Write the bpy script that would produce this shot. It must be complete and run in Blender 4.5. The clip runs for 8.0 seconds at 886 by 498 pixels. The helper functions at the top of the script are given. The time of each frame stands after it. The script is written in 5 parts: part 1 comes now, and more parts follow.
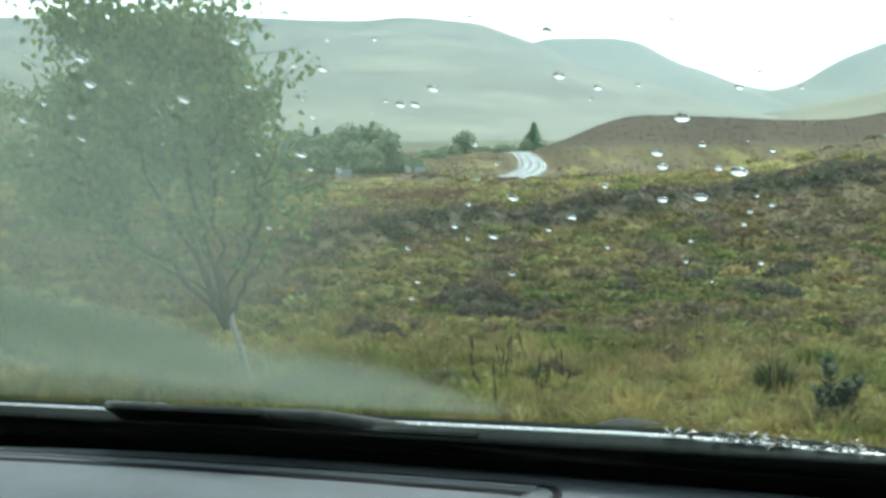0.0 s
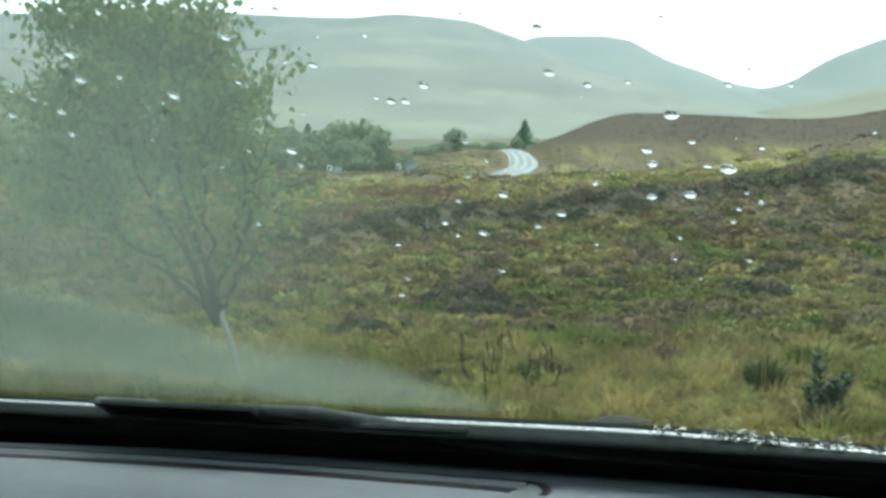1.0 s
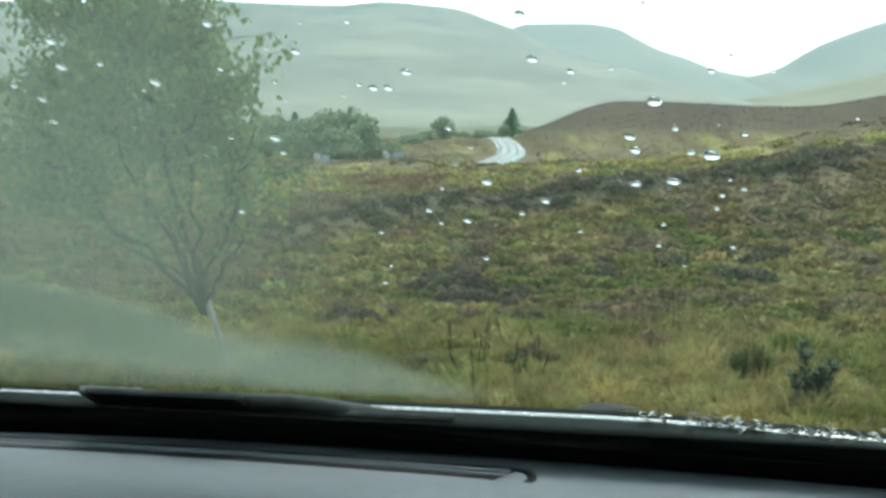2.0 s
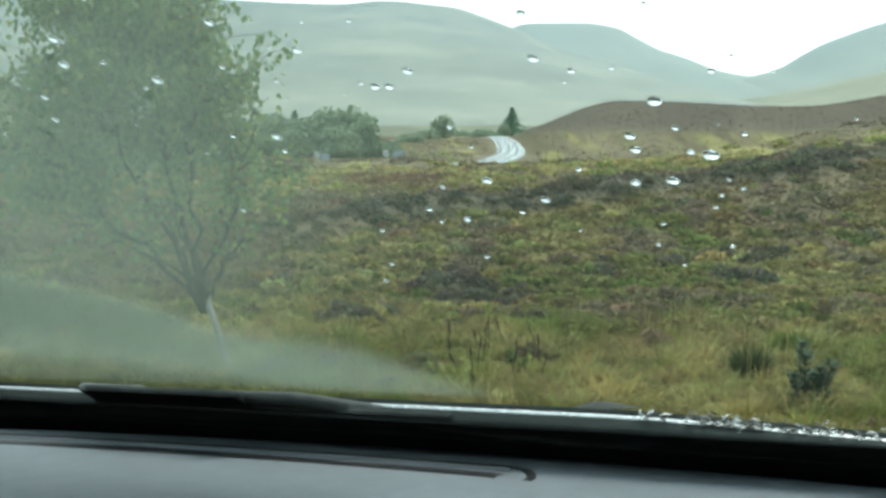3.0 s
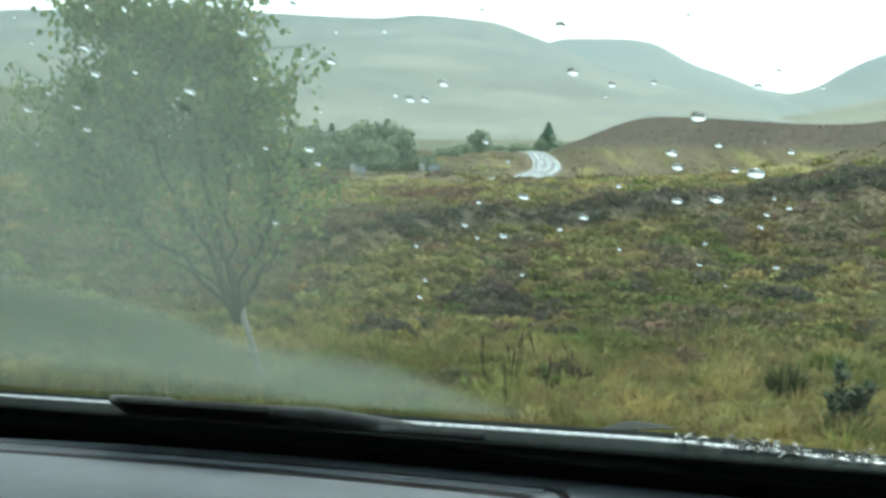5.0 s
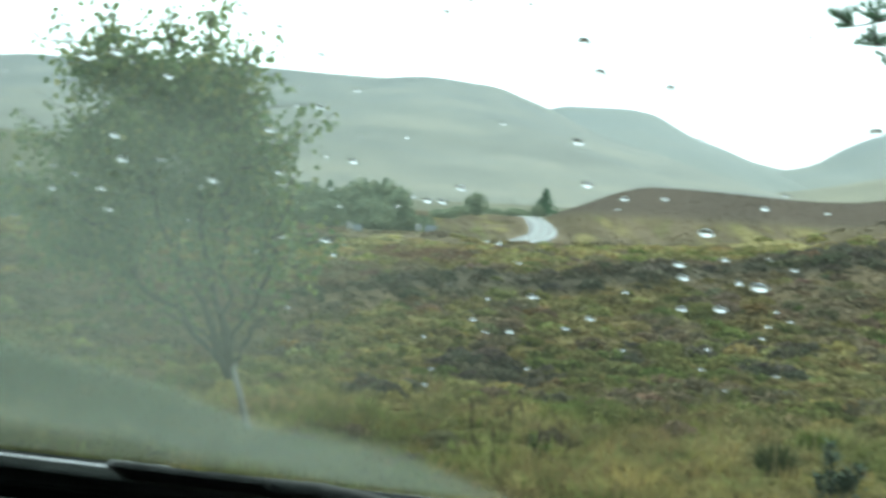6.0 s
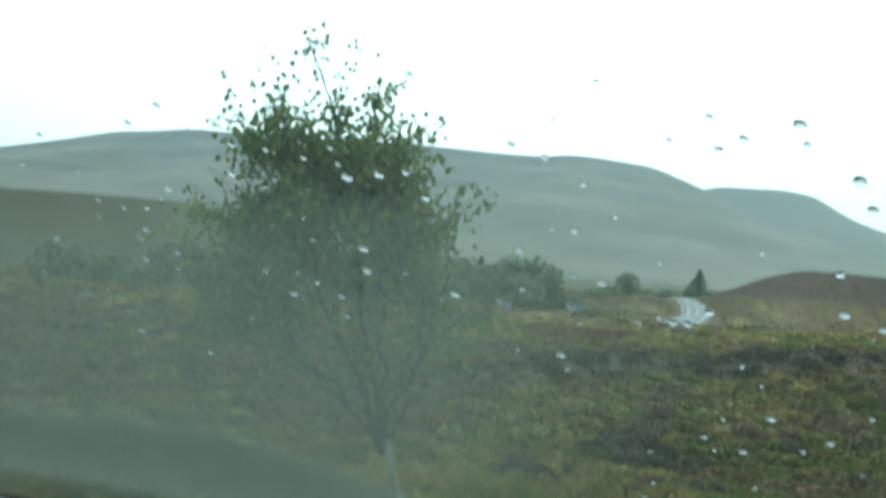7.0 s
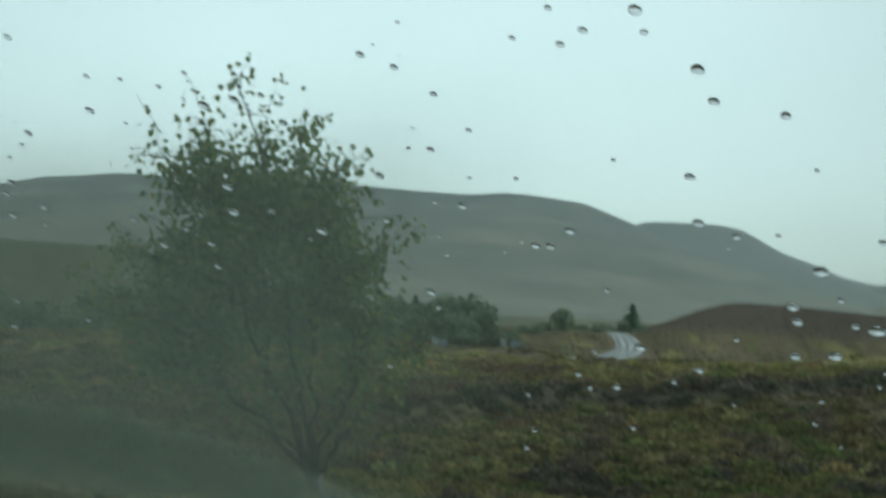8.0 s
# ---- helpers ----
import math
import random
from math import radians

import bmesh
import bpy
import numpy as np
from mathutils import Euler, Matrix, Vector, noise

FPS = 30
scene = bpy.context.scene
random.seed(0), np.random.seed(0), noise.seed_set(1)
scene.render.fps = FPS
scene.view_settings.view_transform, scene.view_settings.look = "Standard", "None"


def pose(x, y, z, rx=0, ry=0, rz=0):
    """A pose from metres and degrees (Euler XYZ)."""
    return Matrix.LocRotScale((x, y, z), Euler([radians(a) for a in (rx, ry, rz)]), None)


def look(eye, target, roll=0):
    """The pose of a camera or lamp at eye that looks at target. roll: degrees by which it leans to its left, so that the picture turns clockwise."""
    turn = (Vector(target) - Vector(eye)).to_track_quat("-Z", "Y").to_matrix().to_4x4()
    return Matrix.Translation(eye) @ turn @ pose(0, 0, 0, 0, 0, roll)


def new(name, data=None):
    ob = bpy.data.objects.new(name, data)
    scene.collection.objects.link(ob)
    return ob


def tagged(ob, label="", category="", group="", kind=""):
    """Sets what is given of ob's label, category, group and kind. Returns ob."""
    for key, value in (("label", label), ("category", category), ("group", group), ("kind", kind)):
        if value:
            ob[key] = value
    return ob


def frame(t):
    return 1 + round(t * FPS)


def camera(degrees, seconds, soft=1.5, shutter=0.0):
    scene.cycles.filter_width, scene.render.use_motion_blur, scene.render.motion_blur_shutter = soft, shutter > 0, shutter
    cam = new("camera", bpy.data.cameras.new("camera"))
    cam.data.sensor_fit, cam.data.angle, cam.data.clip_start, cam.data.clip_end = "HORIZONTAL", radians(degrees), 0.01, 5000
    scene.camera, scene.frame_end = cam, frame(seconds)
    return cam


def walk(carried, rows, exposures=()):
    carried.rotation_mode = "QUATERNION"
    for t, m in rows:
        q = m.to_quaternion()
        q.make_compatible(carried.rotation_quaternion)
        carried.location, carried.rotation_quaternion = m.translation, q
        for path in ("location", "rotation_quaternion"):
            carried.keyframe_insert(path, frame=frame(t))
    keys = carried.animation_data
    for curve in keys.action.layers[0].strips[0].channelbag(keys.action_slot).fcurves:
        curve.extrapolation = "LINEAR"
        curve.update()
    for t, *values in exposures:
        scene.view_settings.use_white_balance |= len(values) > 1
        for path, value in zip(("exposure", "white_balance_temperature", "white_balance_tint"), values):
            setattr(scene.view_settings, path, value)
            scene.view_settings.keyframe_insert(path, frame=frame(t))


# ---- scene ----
EYE = 1.25


def aim(x, y, z, yaw, pitch, roll):
    """A camera pose from its place, its yaw to the left, its pitch up and its lean, in degrees."""
    a, b = radians(yaw), radians(pitch)
    way = Vector((-math.sin(a) * math.cos(b), math.cos(a) * math.cos(b), math.sin(b)))
    eye = Vector((x, y, z))
    return look(eye, eye + way, roll)


cam = camera(39.17, 8.0, soft=3.0, shutter=0.7)
walk(cam, [
    (0.0, aim(0.0000, 0.0000, 1.2500, 0.00, -4.57, 0.00)),
    (0.5, aim(0.0002, -0.0007, 1.2496, -0.18, -4.61, 0.09)),
    (1.0, aim(0.0003, -0.0008, 1.2497, -0.43, -4.69, 0.19)),
    (1.5, aim(0.0016, -0.0000, 1.2488, -1.05, -5.19, 0.18)),
    (1.7, aim(0.0020, 0.0003, 1.2493, -1.01, -5.21, 0.10)),
    (2.8, aim(0.0021, -0.0006, 1.2490, -0.99, -5.31, 0.28)),
    (3.0, aim(0.0016, -0.0020, 1.2492, -1.02, -5.28, 0.29)),
    (3.5, aim(0.0014, -0.0007, 1.2487, -0.61, -5.29, 0.25)),
    (4.0, aim(0.0019, -0.0005, 1.2486, -0.16, -5.34, 0.31)),
    (4.2, aim(0.0030, 0.0027, 1.2480, -0.13, -5.42, 0.21)),
    (5.3, aim(-0.0002, 0.0105, 1.2497, 0.80, -4.21, 1.18)),
    (5.5, aim(-0.0024, 0.0097, 1.2505, 0.51, -3.92, 1.63)),
    (5.8, aim(-0.0023, 0.0028, 1.2582, -0.13, -2.88, 3.12)),
    (6.0, aim(-0.0057, -0.0029, 1.2644, 0.42, -1.84, 3.41)),
    (6.2, aim(-0.0145, 0.0054, 1.2644, 3.30, -2.84, 3.37)),
    (6.3, aim(-0.0157, 0.0072, 1.2636, 4.52, -4.38, 2.69)),
    (6.4, aim(-0.0183, 0.0083, 1.2657, 5.15, -4.75, 3.17)),
    (6.5, aim(-0.0233, 0.0027, 1.2706, 5.66, -4.55, 3.58)),
    (6.6, aim(-0.0286, -0.0015, 1.2742, 6.38, -2.56, 3.34)),
    (6.8, aim(-0.0402, -0.0087, 1.2764, 7.45, -0.20, 4.29)),
    (7.0, aim(-0.0439, -0.0150, 1.2783, 7.55, 1.22, 4.75)),
    (7.2, aim(-0.0350, -0.0215, 1.2684, 7.10, 2.33, 4.04)),
    (7.5, aim(-0.0252, -0.0153, 1.2518, 6.23, 2.59, 2.81)),
    (7.8, aim(-0.0155, -0.0063, 1.2407, 4.29, 2.52, 2.22)),
    (8.0, aim(-0.0130, -0.0040, 1.2362, 4.65, 3.24, 3.51)),
], exposures=[(0.0, 2.22, 6450, 9), (0.4, 2.16, 6450, 9), (1.0, 2.13, 6450, 9), (5.3, 2.14, 6450, 9), (5.9, 2.08, 6450, 9), (6.4, 1.82, 6250, 7), (6.8, 1.72, 6000, 5), (7.1, 1.24, 6000, 5), (7.5, 0.55, 6250, 8), (8.0, 0.42, 6350, 7)])

# ---- daylight: rain cloud all over, a faint broad sun behind it ----
world = bpy.data.worlds.new("overcast_sky")
scene.world = world
world.use_nodes = True
wn, wl = world.node_tree.nodes, world.node_tree.links
sky = wn.new("ShaderNodeTexSky")
sky.sky_type = "NISHITA"
sky.sun_disc = False
sky.sun_elevation, sky.sun_rotation = radians(64), radians(35)
sky.air_density, sky.dust_density, sky.ozone_density = 1.0, 2.0, 1.5
pale = wn.new("ShaderNodeHueSaturation")
pale.inputs["Saturation"].default_value = 0.22
tone = wn.new("ShaderNodeMix")
tone.data_type, tone.blend_type = "RGBA", "MULTIPLY"
tone.inputs["Factor"].default_value = 1.0
clouds = wn.new("ShaderNodeTexNoise")
clouds.inputs["Scale"].default_value, clouds.inputs["Detail"].default_value = 1.6, 4
cramp = wn.new("ShaderNodeValToRGB")
cramp.color_ramp.elements[0].position, cramp.color_ramp.elements[0].color = 0.3, (0.69, 0.825, 0.81, 1)
cramp.color_ramp.elements[1].position, cramp.color_ramp.elements[1].color = 0.75, (0.83, 0.965, 0.95, 1)
bg = wn["Background"]
bg.inputs["Strength"].default_value = 0.15
wl.new(sky.outputs["Color"], pale.inputs["Color"])
wl.new(clouds.outputs["Fac"], cramp.inputs["Fac"])
wl.new(pale.outputs["Color"], tone.inputs["A"])
wl.new(cramp.outputs["Color"], tone.inputs["B"])
# the cloud thickens towards the east
around = wn.new("ShaderNodeTexCoord")
east = wn.new("ShaderNodeSeparateXYZ")
thin = wn.new("ShaderNodeMapRange")
thin.interpolation_type = "SMOOTHSTEP"
thin.inputs["From Min"].default_value, thin.inputs["From Max"].default_value = -0.2, 0.45
thin.inputs["To Min"].default_value, thin.inputs["To Max"].default_value = 1.04, 0.66
dull = wn.new("ShaderNodeMix")
dull.data_type, dull.blend_type = "RGBA", "MULTIPLY"
dull.inputs["Factor"].default_value = 1.0
wl.new(around.outputs["Generated"], east.inputs[0])
wl.new(east.outputs["X"], thin.inputs["Value"])
wl.new(tone.outputs["Result"], dull.inputs["A"])
wl.new(thin.outputs["Result"], dull.inputs["B"])
wl.new(dull.outputs["Result"], bg.inputs["Color"])

sun_data = bpy.data.lights.new("sun", "SUN")
sun_data.energy, sun_data.angle, sun_data.color = 1.0, radians(25), (1.0, 0.96, 0.9)
sun = new("sun", sun_data)
SUN = Vector((math.sin(radians(35)) * math.cos(radians(64)), math.cos(radians(35)) * math.cos(radians(64)), math.sin(radians(64))))
sun.matrix_world = look(SUN * 60, (0, 0, 0))


# ---- materials ----
def material(name, colours, rough=0.7, scale=8.0, metal=0.0, bump=0.0, fine=6.0, island=0.0, spread=(0.3, 0.7), coords="Object",
             second=None, translucent=0.0, glow=0.0, coat=0.0, spec=0.5):
    """A node material: a ramp of colours over coarse and fine noise, optional bump, and variation from piece to piece."""
    m = bpy.data.materials.new(name)
    m.use_nodes = True
    n, l = m.node_tree.nodes, m.node_tree.links
    p = n["Principled BSDF"]
    p.inputs["Metallic"].default_value = metal
    p.inputs["Coat Weight"].default_value = coat
    p.inputs["Specular IOR Level"].default_value = spec
    tc = n.new("ShaderNodeTexCoord")
    a = n.new("ShaderNodeTexNoise")
    a.inputs["Scale"].default_value, a.inputs["Detail"].default_value = scale, 5
    b = n.new("ShaderNodeTexNoise")
    b.inputs["Scale"].default_value, b.inputs["Detail"].default_value = scale * fine, 4
    l.new(tc.outputs[coords], a.inputs["Vector"])
    l.new(tc.outputs[coords], b.inputs["Vector"])
    mixer = n.new("ShaderNodeMix")
    mixer.inputs[0].default_value = 0.35
    l.new(a.outputs["Fac"], mixer.inputs[2])
    l.new(b.outputs["Fac"], mixer.inputs[3])
    last = mixer.outputs[0]
    if island:
        g = n.new("ShaderNodeNewGeometry")
        m2 = n.new("ShaderNodeMix")
        m2.inputs[0].default_value = island
        l.new(last, m2.inputs[2])
        l.new(g.outputs["Random Per Island"], m2.inputs[3])
        last = m2.outputs[0]
    ramp = n.new("ShaderNodeValToRGB")
    els = ramp.color_ramp.elements
    while len(els) < len(colours):
        els.new(0.5)
    for k, c in enumerate(colours):
        els[k].position = spread[0] + (spread[1] - spread[0]) * k / max(1, len(colours) - 1)
        els[k].color = (*c, 1)
    l.new(last, ramp.inputs["Fac"])
    l.new(ramp.outputs["Color"], p.inputs["Base Color"])
    rr = n.new("ShaderNodeMapRange")
    rr.inputs["To Min"].default_value, rr.inputs["To Max"].default_value = max(0.02, rough - 0.12), min(1.0, rough + 0.12)
    l.new(b.outputs["Fac"], rr.inputs["Value"])
    l.new(rr.outputs["Result"], p.inputs["Roughness"])
    if bump:
        bp = n.new("ShaderNodeBump")
        bp.inputs["Strength"].default_value = bump
        bp.inputs["Distance"].default_value = 0.02
        l.new(mixer.outputs[0], bp.inputs["Height"])
        l.new(bp.outputs["Normal"], p.inputs["Normal"])
    if translucent:
        t = n.new("ShaderNodeBsdfTranslucent")
        mx = n.new("ShaderNodeMixShader")
        mx.inputs[0].default_value = translucent
        l.new(ramp.outputs["Color"], t.inputs["Color"])
        l.new(p.outputs[0], mx.inputs[1])
        l.new(t.outputs[0], mx.inputs[2])
        l.new(mx.outputs[0], n["Material Output"].inputs["Surface"])
    if glow:
        p.inputs["Emission Color"].default_value = (*second, 1)
        p.inputs["Emission Strength"].default_value = glow
    return m


def dim(k, *colours):
    return [tuple(v * k for v in c) for c in colours]


def tinted(name, grain, rough, translucent=0.0, bump=0.0):
    """Plant cover or soil whose hue is stored on the mesh, broken up by fine grain."""
    m = material(name, [(0.62, 0.62, 0.62), (1.0, 1.0, 1.0), (1.4, 1.36, 1.3)], rough, grain, bump=bump, fine=5, translucent=translucent, spec=0.03)
    n, l = m.node_tree.nodes, m.node_tree.links
    p = n["Principled BSDF"]
    grainy = p.inputs["Base Color"].links[0].from_socket
    tint = n.new("ShaderNodeAttribute")
    tint.attribute_name = "tint"
    mx = n.new("ShaderNodeMix")
    mx.data_type, mx.blend_type = "RGBA", "MULTIPLY"
    mx.inputs["Factor"].default_value = 1.0
    l.new(tint.outputs["Color"], mx.inputs["A"])
    l.new(grainy, mx.inputs["B"])
    for node in n:
        if node.type in ("BSDF_PRINCIPLED", "BSDF_TRANSLUCENT"):
            l.new(mx.outputs["Result"], node.inputs[0])
    return m


M_ground = tinted("moor_soil_and_moss", 1.3, 0.95, bump=0.6)
M_sprig = tinted("faded_heather", 2.2, 0.95, 0.4)
M_blade = tinted("moor_grass_blades", 1.4, 0.85, 0.4)
M_moss = tinted("mossy_ground_cover", 1.6, 0.92, 0.4)
M_green = material("green_grass", [(0.044, 0.066, 0.012), (0.085, 0.118, 0.02), (0.145, 0.155, 0.037)], 0.75, 0.9, island=0.3, spread=(0.3, 0.7), translucent=0.3, spec=0.12)
M_bracken = material("rusty_bracken", dim(0.6, (0.12, 0.06, 0.03), (0.22, 0.11, 0.05)), 0.85, 1.0, island=0.5, spread=(0.2, 0.8), translucent=0.2, spec=0.12)
M_dock = material("dark_seed_stalks", dim(1.0, (0.03, 0.02, 0.015), (0.09, 0.055, 0.03)), 0.9, 6, island=0.5, spread=(0.2, 0.8), spec=0.12)
M_rush = material("dark_rushes", [(0.03, 0.046, 0.014), (0.06, 0.078, 0.024)], 0.75, 3.0, island=0.5, spread=(0.2, 0.8), translucent=0.2, spec=0.12)
M_gorse = material("dark_green_shrub", [(0.034, 0.057, 0.034), (0.066, 0.094, 0.056)], 0.8, 4, island=0.5, spread=(0.2, 0.8), spec=0.12)
M_leaf = material("birch_leaf", dim(1.6, (0.045, 0.08, 0.03), (0.075, 0.115, 0.044), (0.11, 0.14, 0.048), (0.2, 0.17, 0.05)), 0.55, 1.2, island=0.7, spread=(0.12, 0.98), translucent=0.42)
M_bark = material("birch_bark", dim(0.5, (0.05, 0.038, 0.03), (0.11, 0.085, 0.07), (0.26, 0.23, 0.2)), 0.85, 14, bump=0.5, spread=(0.35, 0.75))
M_whitebark = material("pale_birch_bark", dim(0.6, (0.1, 0.08, 0.07), (0.42, 0.4, 0.36), (0.6, 0.58, 0.54)), 0.8, 9, bump=0.5, spread=(0.3, 0.6))
M_wood_far = material("dark_wet_bark", [(0.04, 0.035, 0.03), (0.09, 0.075, 0.06)], 0.9, 3, bump=0.4)
# distant haze is put into this foliage colour by the 2.9 lift
M_tree_far = material("haze_paled_autumn_foliage", dim(2.9, (0.031, 0.043, 0.031), (0.055, 0.073, 0.047), (0.09, 0.095, 0.055)), 0.85, 0.15, island=0.55, spread=(0.2, 0.85), translucent=0.2, spec=0.12)
# needles lifted too, for haze over the far spruces
M_needle = material("conifer_needles", dim(3.2, (0.015, 0.035, 0.022), (0.035, 0.065, 0.035)), 0.8, 1.0, island=0.5, spread=(0.2, 0.8), spec=0.12)
# the hills emit a pale glow of their own in place of rain haze
M_hill = material("hill_grass_haze_glow", [(0.02, 0.031, 0.028), (0.045, 0.056, 0.046), (0.078, 0.083, 0.062)], 1.0, 0.006, fine=6, spread=(0.38, 0.62), second=(0.188, 0.248, 0.252), glow=0.25)
M_hill_far = material("far_hill_haze_glow", [(0.035, 0.052, 0.048), (0.07, 0.08, 0.066)], 1.0, 0.003, fine=9, second=(0.23, 0.3, 0.32), glow=0.23)


def haze_glow(m, low, high, z0, z1):
    """Paints drizzle haze on far slopes as emission: a bleached-grass tint at the foot, colder and paler towards the
    crest.
    """
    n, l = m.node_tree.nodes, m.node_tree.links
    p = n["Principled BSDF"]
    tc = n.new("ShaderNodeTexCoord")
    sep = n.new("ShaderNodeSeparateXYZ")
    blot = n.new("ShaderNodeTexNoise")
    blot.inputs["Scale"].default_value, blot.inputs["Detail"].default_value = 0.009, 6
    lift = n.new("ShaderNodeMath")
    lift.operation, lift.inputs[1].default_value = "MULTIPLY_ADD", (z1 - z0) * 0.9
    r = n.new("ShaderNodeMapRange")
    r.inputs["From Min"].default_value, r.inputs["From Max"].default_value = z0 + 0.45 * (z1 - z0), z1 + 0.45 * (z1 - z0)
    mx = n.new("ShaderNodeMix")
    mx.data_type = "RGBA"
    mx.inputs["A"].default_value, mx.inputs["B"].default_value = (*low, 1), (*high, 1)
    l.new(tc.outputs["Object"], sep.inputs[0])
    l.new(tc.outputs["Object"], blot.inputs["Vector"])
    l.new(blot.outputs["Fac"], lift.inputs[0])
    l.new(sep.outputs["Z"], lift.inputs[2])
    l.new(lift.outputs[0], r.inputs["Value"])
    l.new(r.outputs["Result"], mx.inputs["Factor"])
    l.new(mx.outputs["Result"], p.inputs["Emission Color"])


haze_glow(M_hill, (0.205, 0.225, 0.185), (0.17, 0.223, 0.242), 0, 190)
M_slope = material("olive_hill_haze_glow", [(0.035, 0.042, 0.028), (0.075, 0.078, 0.05)], 1.0, 0.01, fine=6, spread=(0.38, 0.62), second=(0.2, 0.22, 0.17), glow=0.19)
haze_glow(M_slope, (0.2, 0.212, 0.15), (0.185, 0.215, 0.19), 0, 110)
haze_glow(M_hill_far, (0.215, 0.255, 0.225), (0.2, 0.27, 0.29), 0, 220)
M_dash = material("grey_dash_plastic", dim(0.43, (0.176, 0.204, 0.226), (0.202, 0.234, 0.258)), 0.85, 60, bump=0.04, fine=8, spec=0.2)
M_dash_dark = material("dark_slot_shade", [(0.008, 0.008, 0.009), (0.016, 0.016, 0.017)], 0.6, 60, spec=0.05)
M_lining = material("dark_trim_cloth", [(0.03, 0.03, 0.032), (0.05, 0.05, 0.052)], 0.95, 40, bump=0.1)
M_frit = material("black_screen_border", [(0.004, 0.005, 0.004), (0.008, 0.009, 0.008)], 0.9, 30, spec=0.0)
M_rubber = material("worn_black_rubber", [(0.012, 0.015, 0.014), (0.032, 0.038, 0.035), (0.1, 0.112, 0.107)], 0.68, 22, bump=0.25, spread=(0.35, 0.8), spec=0.3)
M_scuttle = material("wet_black_scuttle", [(0.018, 0.023, 0.021), (0.036, 0.043, 0.04)], 0.85, 25, bump=0.1, spec=0.06)
M_cap = material("scuffed_grey_plastic", [(0.02, 0.025, 0.023), (0.05, 0.06, 0.056), (0.15, 0.165, 0.16)], 0.7, 34, bump=0.2, spread=(0.3, 0.65))
M_paint = material("silver_car_paint", [(0.42, 0.43, 0.43), (0.5, 0.51, 0.51)], 0.25, 40, metal=0.6, coat=0.6)
M_body = material("car_body_steel", [(0.3, 0.31, 0.31), (0.36, 0.37, 0.37)], 0.4, 10, metal=0.3)
M_jet = material("grey_wet_plastic", [(0.028, 0.03, 0.027), (0.045, 0.047, 0.043)], 0.85, 30, spec=0.15)
M_debris = material("wet_pale_debris", [(0.02, 0.018, 0.012), (0.08, 0.075, 0.06), (0.7, 0.72, 0.68)], 0.25, 60, island=0.8, spread=(0.25, 0.85))
M_sign_white = material("white_sign_face", dim(0.7, (0.7, 0.71, 0.7), (0.8, 0.81, 0.8)), 0.5, 5)
M_sign_black = material("black_sign_band", [(0.02, 0.02, 0.02), (0.04, 0.04, 0.04)], 0.6, 5)
M_sign_grey = material("grey_sign_back", dim(0.8, (0.26, 0.3, 0.34), (0.34, 0.38, 0.42)), 0.6, 2)
M_post = material("galvanised_post", [(0.3, 0.31, 0.31), (0.4, 0.41, 0.41)], 0.5, 8, metal=0.5)


def wet_road():
    m = material("wet_asphalt", [(0.04, 0.042, 0.045), (0.065, 0.066, 0.07)], 0.2, 0.5, fine=20)
    n, l = m.node_tree.nodes, m.node_tree.links
    p = n["Principled BSDF"]
    uv = n.new("ShaderNodeUVMap")
    uv.uv_map = "across"
    sep = n.new("ShaderNodeSeparateXYZ")
    l.new(uv.outputs["UV"], sep.inputs[0])
    wave = n.new("ShaderNodeMath")
    wave.operation = "SINE"
    k = n.new("ShaderNodeMath")
    k.operation, k.inputs[1].default_value = "MULTIPLY", 19.0
    l.new(sep.outputs["X"], k.inputs[0])
    l.new(k.outputs[0], wave.inputs[0])
    r = n.new("ShaderNodeMapRange")
    r.inputs["From Min"].default_value, r.inputs["From Max"].default_value = -1, 1
    r.inputs["To Min"].default_value, r.inputs["To Max"].default_value = 0.1, 0.95
    l.new(wave.outputs[0], r.inputs["Value"])
    l.new(r.outputs["Result"], p.inputs["Roughness"])
    p.inputs["Coat Weight"].default_value, p.inputs["Coat Roughness"].default_value = 0.15, 0.2
    return m


M_road = wet_road()


def glass_pane():
    m = bpy.data.materials.new("windscreen_glass")
    m.use_nodes = True
    n, l = m.node_tree.nodes, m.node_tree.links
    n.remove(n["Principled BSDF"])
    clear, gloss, mx, fr, fifth = (n.new(k) for k in ("ShaderNodeBsdfTransparent", "ShaderNodeBsdfGlossy", "ShaderNodeMixShader", "ShaderNodeLayerWeight", "ShaderNodeMath"))
    clear.inputs["Color"].default_value = (0.93, 0.965, 0.95, 1)
    gloss.inputs["Roughness"].default_value = 0.02
    fifth.operation, fifth.inputs[1].default_value = "POWER", 5.0
    l.new(fr.outputs["Facing"], fifth.inputs[0])
    l.new(fifth.outputs[0], mx.inputs[0])
    l.new(clear.outputs[0], mx.inputs[1])
    l.new(gloss.outputs[0], mx.inputs[2])
    l.new(mx.outputs[0], n["Material Output"].inputs["Surface"])
    return m


def water():
    m = bpy.data.materials.new("rain_water")
    m.use_nodes = True
    p = m.node_tree.nodes["Principled BSDF"]
    p.inputs["Transmission Weight"].default_value = 1.0
    p.inputs["IOR"].default_value = 1.33
    p.inputs["Roughness"].default_value = 0.0
    return m


